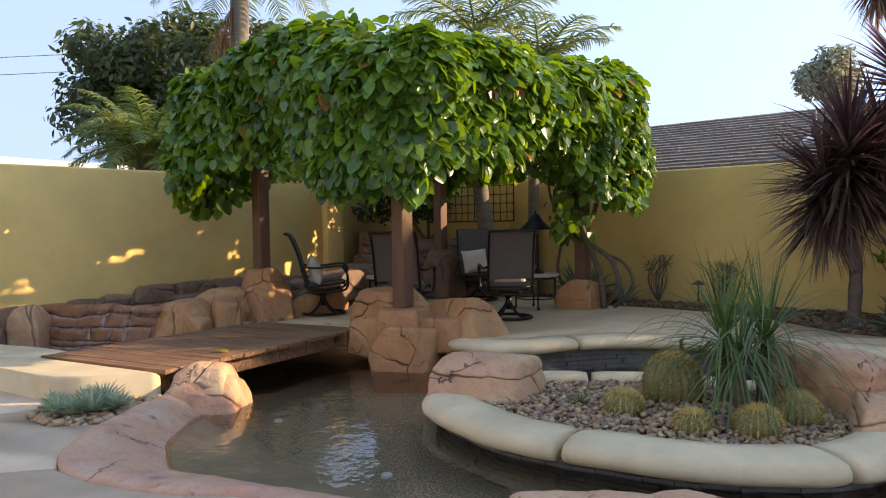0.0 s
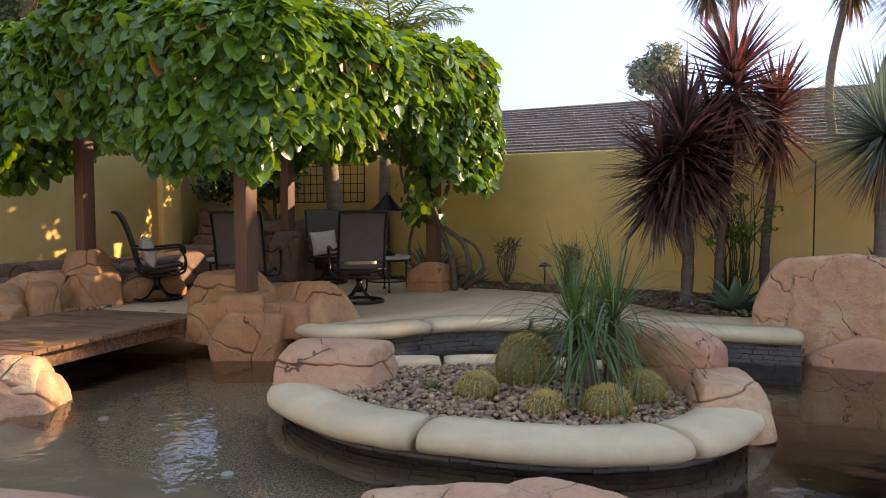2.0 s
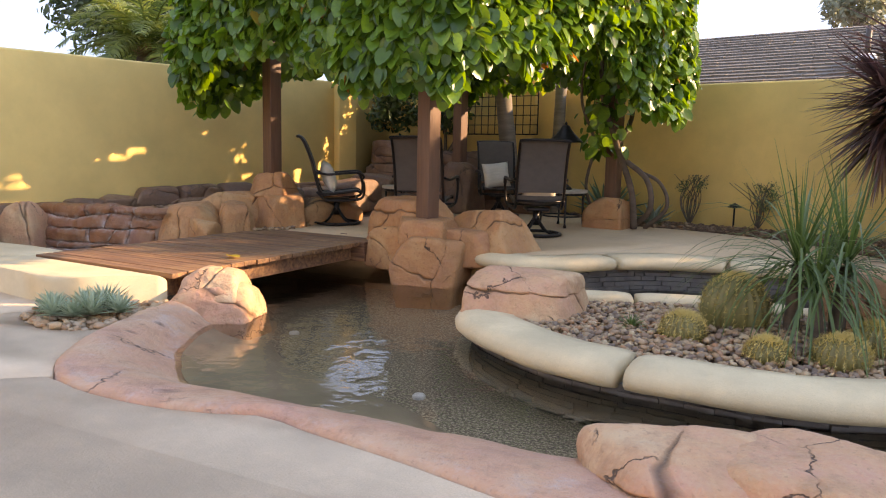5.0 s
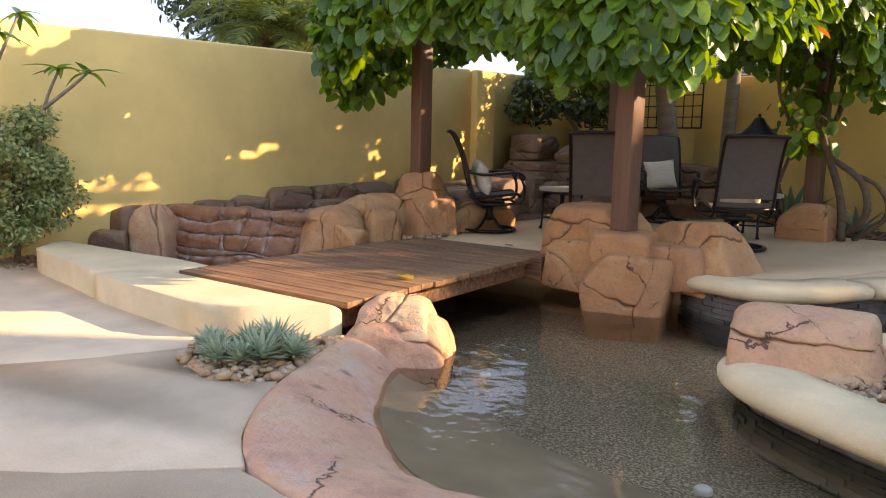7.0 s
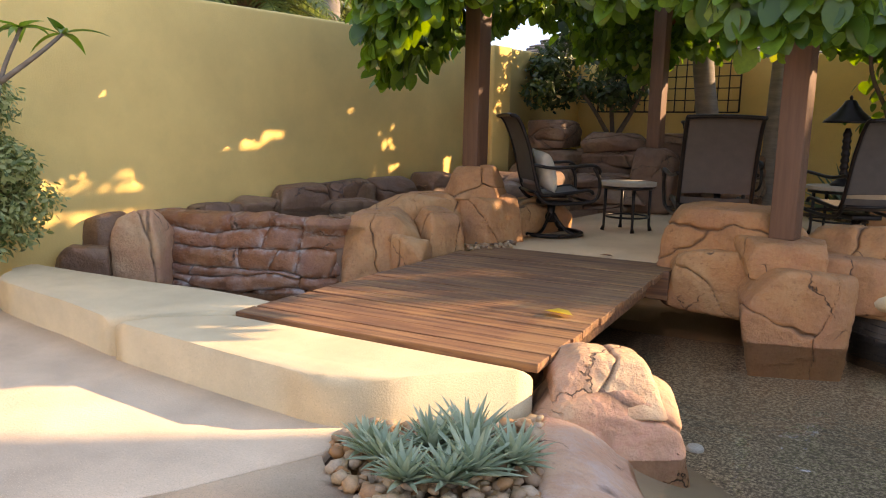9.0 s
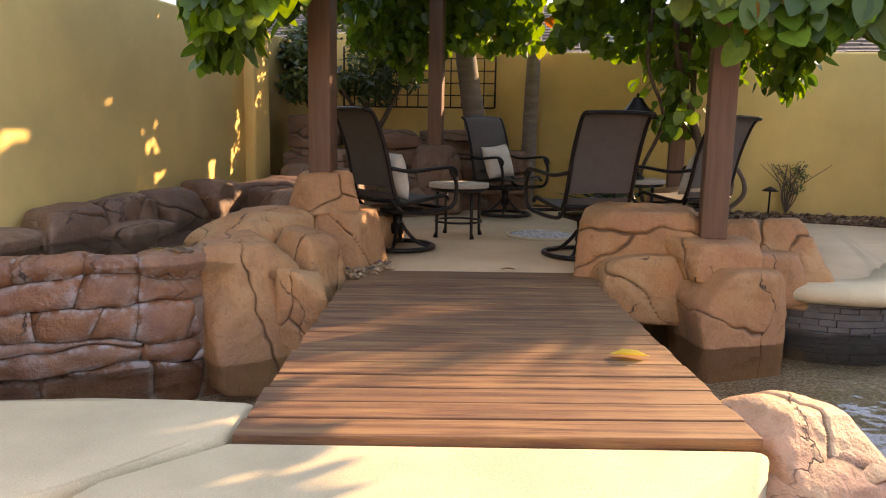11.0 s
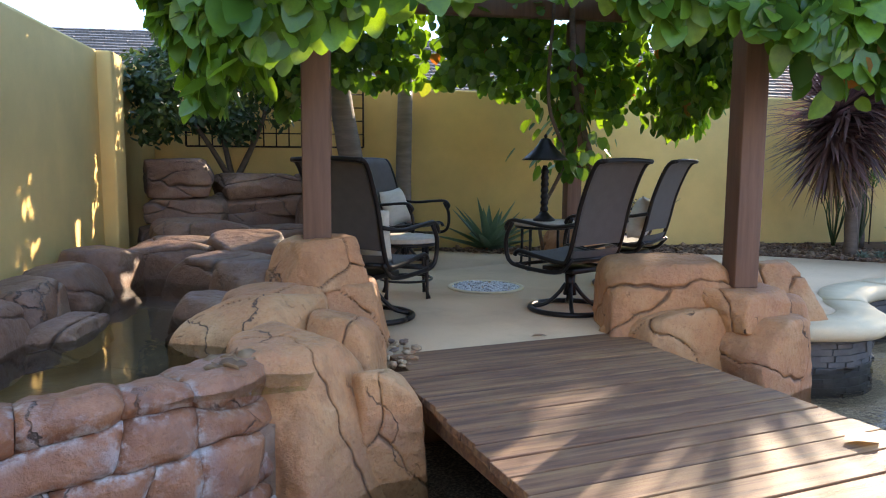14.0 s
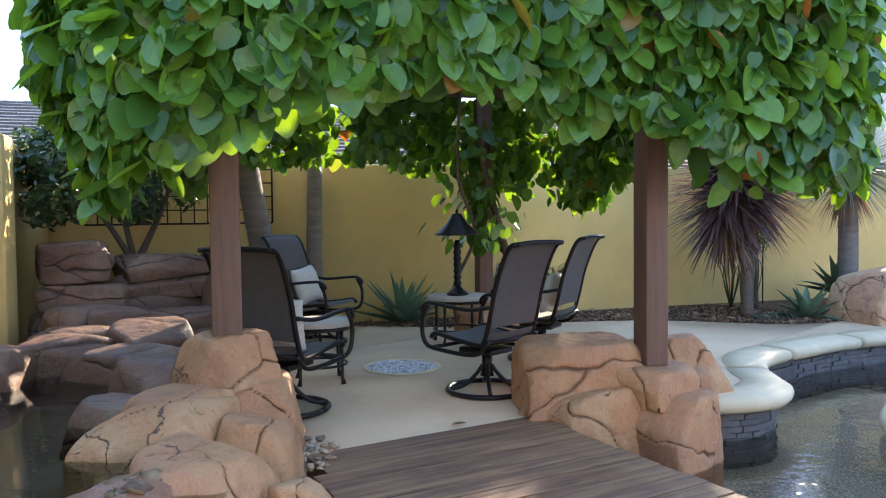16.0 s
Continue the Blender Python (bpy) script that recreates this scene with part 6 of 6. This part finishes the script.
for x, y, h, s, lab in ((-1.68, 11.0, 0.62, 14, "sparse twiggy shrub against the wall"), (-2.55, 11.0, 0.7, 15, "twiggy shrub by the post plinth")):
    r = np.random.default_rng(s)
    lm = [([(0, 0, 0), (r.normal() * 0.08, r.normal() * 0.05, h * 0.5), (r.normal() * 0.18, r.normal() * 0.1, h)], 0.008, 0.003) for _ in range(16)]
    shrub("twiggy_shrub", (x, y, 0.19), rand_clumps(9, (0, 0, h * 0.75), (0.2, 0.15, h * 0.3), 0.09, s), 260, 0.03, M_treeleaf, lab, "shrub", s, lm)
for x, y, s in ((0.62, 9.75, 16), (0.45, 9.95, 17)):
    r = np.random.default_rng(s)
    lm = [([(0, 0, 0), (r.normal() * 0.08, r.normal() * 0.05, 0.6), (r.normal() * 0.22, r.normal() * 0.1, r.uniform(0.9, 1.5))], 0.009, 0.004) for _ in range(18)]
    shrub("leggy_shrub", (x, y, 0.19), rand_clumps(8, (0, 0, 1.0), (0.32, 0.15, 0.45), 0.1, s), 60, 0.07, M_vine, "leggy green-stemmed shrub among the cordylines", "shrub", s, lm, M_darkleaf)
rod = tagged(part("iron_rod", tube_mesh("iron_rod", [(1.42, 10.2, 0.1), (1.42, 10.2, 1.9)], 0.009, 6), M_iron), "thin rusty iron rod in the bed", "rod")
pl = thing("path_light", pose(-1.96, 10.85, 0.19), "small dark bronze garden path light", "light")
part("stake", tube_mesh("stake", [(0, 0, 0), (0, 0, 0.3)], 0.012), M_metal, pl)
lathe("cap", [(0, 0.36), (0.05, 0.335), (0.1, 0.3), (0.09, 0.3), (0, 0.33)], M_metal, pl)


# palm trunks under the canopy
def palm_trunk(name, pts, r0, r1, label):
    q = spline(pts, 40)
    rr = np.linspace(r0, r1, 40) * (1 + 0.035 * (np.arange(40) % 4 == 0))
    t = thing(name, pose(*pts[0]), label, "palm", "palms inside the wall")
    part("trunk", tube_mesh("trunk", q - np.array(pts[0]), list(rr), 14), M_bark, t)
    return t


def frond(parent, base, az, el, L, n, mat, seed, leaflet=0.4, droop=1.1):
    r = np.random.default_rng(seed)
    d = Vector((math.cos(az) * math.cos(el), math.sin(az) * math.cos(el), math.sin(el)))
    p, pts = Vector(base), []
    for i in range(22):
        pts.append(p.copy())
        d = (d + Vector((0, 0, -droop / 22))).normalized()
        p = p + d * L / 21
    v, f = [], []
    tube(v, f, pts, list(np.linspace(0.02, 0.005, 22)), 5)
    b0 = []
    for i in range(n):
        s = 0.12 + 0.86 * i / n
        k = min(int(s * 21), 20)
        q = pts[k].lerp(pts[k + 1], s * 21 - k)
        t = (pts[k + 1] - pts[k]).normalized()
        sd = t.cross(Vector((0, 0, 1))).normalized()
        l = leaflet * (math.sin(math.pi * (0.15 + 0.8 * s)) * 0.9 + 0.1)
        for sg in (-1, 1):
            dd = (sd * sg + t * 0.7 + Vector((0, 0, r.uniform(-0.35, 0.25)))).normalized()
            m = q + dd * l * 0.55
            e = m + (dd + Vector((0, 0, -0.5))).normalized() * l * 0.45
            w = t * 0.016
            a = len(v)
            v += [q - w, q + w, m + w * 0.9, m - w * 0.9, e]
            f += [(a, a + 1, a + 2, a + 3), (a + 3, a + 2, a + 4)]
    return part("frond", mesh("frond", v, f), mat, parent)


p1 = palm_trunk("palm", [(-5.42, 11.35, 0.1), (-5.45, 11.35, 1.0), (-5.6, 11.4, 2.0), (-5.75, 11.45, 3.2), (-5.7, 11.5, 4.6)], 0.15, 0.09, "slender ringed grey palm behind the pergola")
p2 = palm_trunk("palm", [(-4.77, 11.65, 0.1), (-4.75, 11.65, 1.5), (-4.7, 11.65, 3.0), (-4.6, 11.65, 4.0)], 0.1, 0.075, "thin grey palm trunk against the wall")
for i in range(9):
    frond(p2, (0.17, 0, 3.85), -0.6 + i * 0.7, 0.9, 1.5, 34, M_palm, 200 + i, 0.5, 1.3)
for i in range(9):
    frond(p1, (-0.28, 0.15, 4.5), i * 0.72, 0.8, 1.6, 34, M_palm, 220 + i, 0.5, 1.3)

# ---- beyond the walls ----
nb = thing("neighbour_house", pose(-1, 16, -1), "neighbouring house with grey shake roof behind the wall", "house")
RS = E1.to_3d()
RU = E2.to_3d()
o = Vector((-9.5, 13.9, 2.2)) - Vector((-1, 16, -1))


def roof_pt(a, u, lift=0.0):
    return o + RS * a + RU * u * math.cos(radians(20)) + Vector((0, 0, u * math.sin(radians(20)) + lift))


courses = bmesh.new()
rr = random.Random(9)
for c in range(17):
    a = -rr.random() * 0.3
    while a < 15:
        w = rr.uniform(0.16, 0.34)
        u0, l = c * 0.2, rr.uniform(0, 0.012)
        vs8 = [courses.verts.new(roof_pt(x, u, z)) for x, u, z in ((a, u0, 0.045 + l), (a + w - 0.008, u0, 0.045 + l), (a + w - 0.008, u0 + 0.22, 0.02), (a, u0 + 0.22, 0.02), (a, u0, 0.0), (a + w - 0.008, u0, 0.0))]
        for q in ((0, 1, 2, 3), (4, 5, 1, 0), (1, 5, 2), (4, 0, 3)):
            courses.faces.new([vs8[i] for i in q])
        a += w
tagged(part("roof", from_bm("roof", courses, False), M_shake, nb, "weathered grey wood shake roof"), kind="stuff")
part("gutter", tube_mesh("gutter", [roof_pt(-0.1, -0.06, -0.03), roof_pt(15.2, -0.06, -0.03)], 0.055, 8), M_fascia, nb)
bm = bmesh.new()
prism(bm, [(roof_pt(0.2, 0.4).x, roof_pt(0.2, 0.4).y), (roof_pt(15, 0.4).x, roof_pt(15, 0.4).y), (roof_pt(15, 5).x, roof_pt(15, 5).y), (roof_pt(0.2, 5).x, roof_pt(0.2, 5).y)], -0.6, 3.2)
part("house_wall", bm, M_siding, nb)
part("vent_pipe", tube_mesh("vent_pipe", [roof_pt(8.9, 1.0), roof_pt(8.9, 1.0, 0.5)], 0.04, 10), M_fascia, nb)
part("flashing", tube_mesh("flashing", [roof_pt(8.9, 0.75, 0.06), roof_pt(8.9, 1.05, 0.09)], [0.2, 0.1], 10, 0.3), M_white, nb)
part("roof_wing", from_bm("roof_wing", (lambda b: (prism(b, [(12.5, -1.0), (17.5, -2.2), (18.0, 2.5), (13.2, 2.5)], 3.2, 4.2), b)[1])(bmesh.new()), False), M_shake, nb)
part("flue", tube_mesh("flue", [(13.0, -0.4, 4.0), (13.0, -0.4, 4.9), (13.0, -0.4, 4.95)], [0.12, 0.12, 0.16], 12), M_white, nb)

cover = thing("patio_cover", pose(-15.2, 11.0, 0.1), "white corrugated patio cover beyond the wall", "patio cover")
v, f = [], []
for i in range(121):
    for j in range(2):
        v.append((-3.5 + j * 4.2, -3.2 + i * 0.055, 2.95 - j * 0.25 + 0.03 * (i % 2)))
for i in range(120):
    f.append((i * 2, i * 2 + 1, i * 2 + 3, i * 2 + 2))
part("roof_sheet", mesh("roof_sheet", v, f, False), M_white, cover)
part("fascia", box_mesh("fascia", 0.71, -3.2, 2.45, 0.78, 3.4, 2.72), M_white, cover)
for y in (-3, 0.2, 3.2):
    part("post", box_mesh("post", 0.6, y - 0.06, -1.5, 0.7, y + 0.06, 2.66), M_white, cover)

date = thing("date_palm", pose(-10.9, 9.0, -1.2), "small feathery date palm beyond the wall", "palm")
part("trunk", tube_mesh("trunk", spline([(0, 0, 0), (0, 0, 2), (0.05, 0, 3.75)], 16), list(np.linspace(0.2, 0.2, 14)) + [0.27, 0.22], 12), M_brownbark, date)
_d = ball_dirs(170, -0.6, 0.6, 95)
blades("leaf_bases", [np.array([0.05, 0, 3.75])] * 170, _d, (0.25, 0.38), (0.03, 0.06), (-0.6, 0.2), M_dead, date, 3, 0.9, seed=95)
for i in range(34):
    frond(date, (0.05, 0, 3.9), i * 2.4, 0.15 + 1.1 * (i / 34), 1.7, 46, M_palm, 300 + i, 0.38, 1.6)

shrub("evergreen_tree", (-15.7, 15.0, -1.5), rand_clumps(140, (0, 0, 6.3), (3.7, 3.5, 2.3), 0.75, 18), 40, 0.22, M_treeleaf, "spreading dark green tree beyond the wall", "tree", 18,
      [([(0, 0, 0), (0.1, 0, 2.0), (0, 0, 4.0)], 0.25, 0.15), ([(0, 0, 3.4), (-1.4, 0.2, 4.8), (-2.8, -0.6, 5.9)], 0.12, 0.04), ([(0, 0, 3.4), (1.3, 0.4, 4.8), (2.2, 0.5, 5.8)], 0.12, 0.04), ([(-1.4, 0.2, 4.8), (-2.8, -0.8, 5.5), (-3.9, -1.4, 6.4)], 0.05, 0.012), ([(0, 0, 3.6), (0.2, -1.2, 5.0), (0.3, -1.8, 6.0)], 0.1, 0.03)], M_bark)
shrub("eucalyptus", (-1.4, 44.0, -1.5), rand_clumps(46, (0, 0, 10.4), (1.9, 1.9, 1.6), 0.5, 19), 12, 0.35, M_greytree, "distant grey-green eucalyptus tree", "tree", 19, [([(0, 0, 0), (0.2, 0, 5), (0, 0, 9.5)], 0.4, 0.15)], M_bark)
shrub("far_hedge", (-24.0, 10.5, -1.5), rand_clumps(40, (0, 0, 3.2), (2.0, 5.0, 1.6), 0.7, 23), 22, 0.2, M_treeleaf, "distant yellow-green trees beyond the patio cover", "tree", 23, [([(0, 0, 0), (0, 0, 1.5), (0, 0, 3)], 0.2, 0.1)])
fan = thing("fan_palm", pose(-12.5, 12.9, -1.2), "tall palm trunk with hanging dry seed strands", "palm")
part("trunk", tube_mesh("trunk", spline([(0, 0, 0), (0, 0, 4), (0.1, 0, 9)], 24), list(np.linspace(0.24, 0.2, 24)), 12), M_bark, fan)
_r = np.random.default_rng(5)
for i in range(3):
    _d = np.stack([_r.normal(size=60) * 0.25 - 0.2, _r.normal(size=60) * 0.25 - 0.3, np.full(60, -1.0)], 1)
    tagged(blades("seed_cluster", [np.array([0.05 - 0.25 * (i < 2), -0.2, 6.6 + 0.5 * i])] * 60, _d, (1.0, 2.0), (0.012, 0.02), (0.2, 0.6), M_dead, fan, 5, 0.9, seed=400 + i), kind="stuff")
for i in range(14):
    frond(fan, (0.1, 0, 8.9), i * 0.45, 0.3, 2.6, 40, M_palm, 420 + i, 0.7, 1.8)

# overhead cables on poles, far behind the tree
line = thing("power_line", pose(-60, 6.6, -1.6), "thin overhead power cables on wooden poles", "power line")
for x, y in ((0, 0), (30, 16.9)):
    part("pole", tube_mesh("pole", [(x, y, 0), (x, y, 6), (x, y, 11.8)], [0.16, 0.14, 0.11], 8), M_brownbark, line)
for zc in (11.3, 10.5):
    part("cable", tube_mesh("cable", [(3 * i, 1.69 * i, zc - 0.4 * math.sin(math.pi * i / 10)) for i in range(11)], 0.016, 5), M_fascia, line)

# small things
lf = tagged(part("fallen_leaf", leaf_cloud("fallen_leaf", np.array([[-5.12, 5.06, PATIO + 0.02]]), np.array([[0.1, 0.1, 1.0]]), np.array([[-1.0, 0.15, 0.1]]), np.array([0.17]), OVAL * np.array([1.5, 1, 1.6]), OVAL_F), M_yellow := leaf_material("yellow_leaf", (0.35, 0.30, 0.04), (0.4, 0.34, 0.06), 0.5, 0.3)), "curled yellow fallen leaf on the bridge", "leaf")
lf2 = tagged(part("dry_leaf", leaf_cloud("dry_leaf", np.array([[-5.45, 7.05, PATIO + 0.012]]), np.array([[0.1, 0.1, 1.0]]), np.array([[-1.0, 0.15, 0.1]]), np.array([0.11]), OVAL * np.array([1.2, 1, 1.6]), OVAL_F), M_dead), "small brown dry leaf on the patio", "leaf")
for x, y in ((-2.8, 4.2), (-4.45, 4.98)):
    dr = thing("pool_fitting", pose(x, y, -0.335), "round white pool floor fitting", "pool fitting", "pool fittings")
    lathe("cap", [(0, 0.02), (0.035, 0.018), (0.042, 0.008), (0.042, -0.02)], M_white, dr, 20)
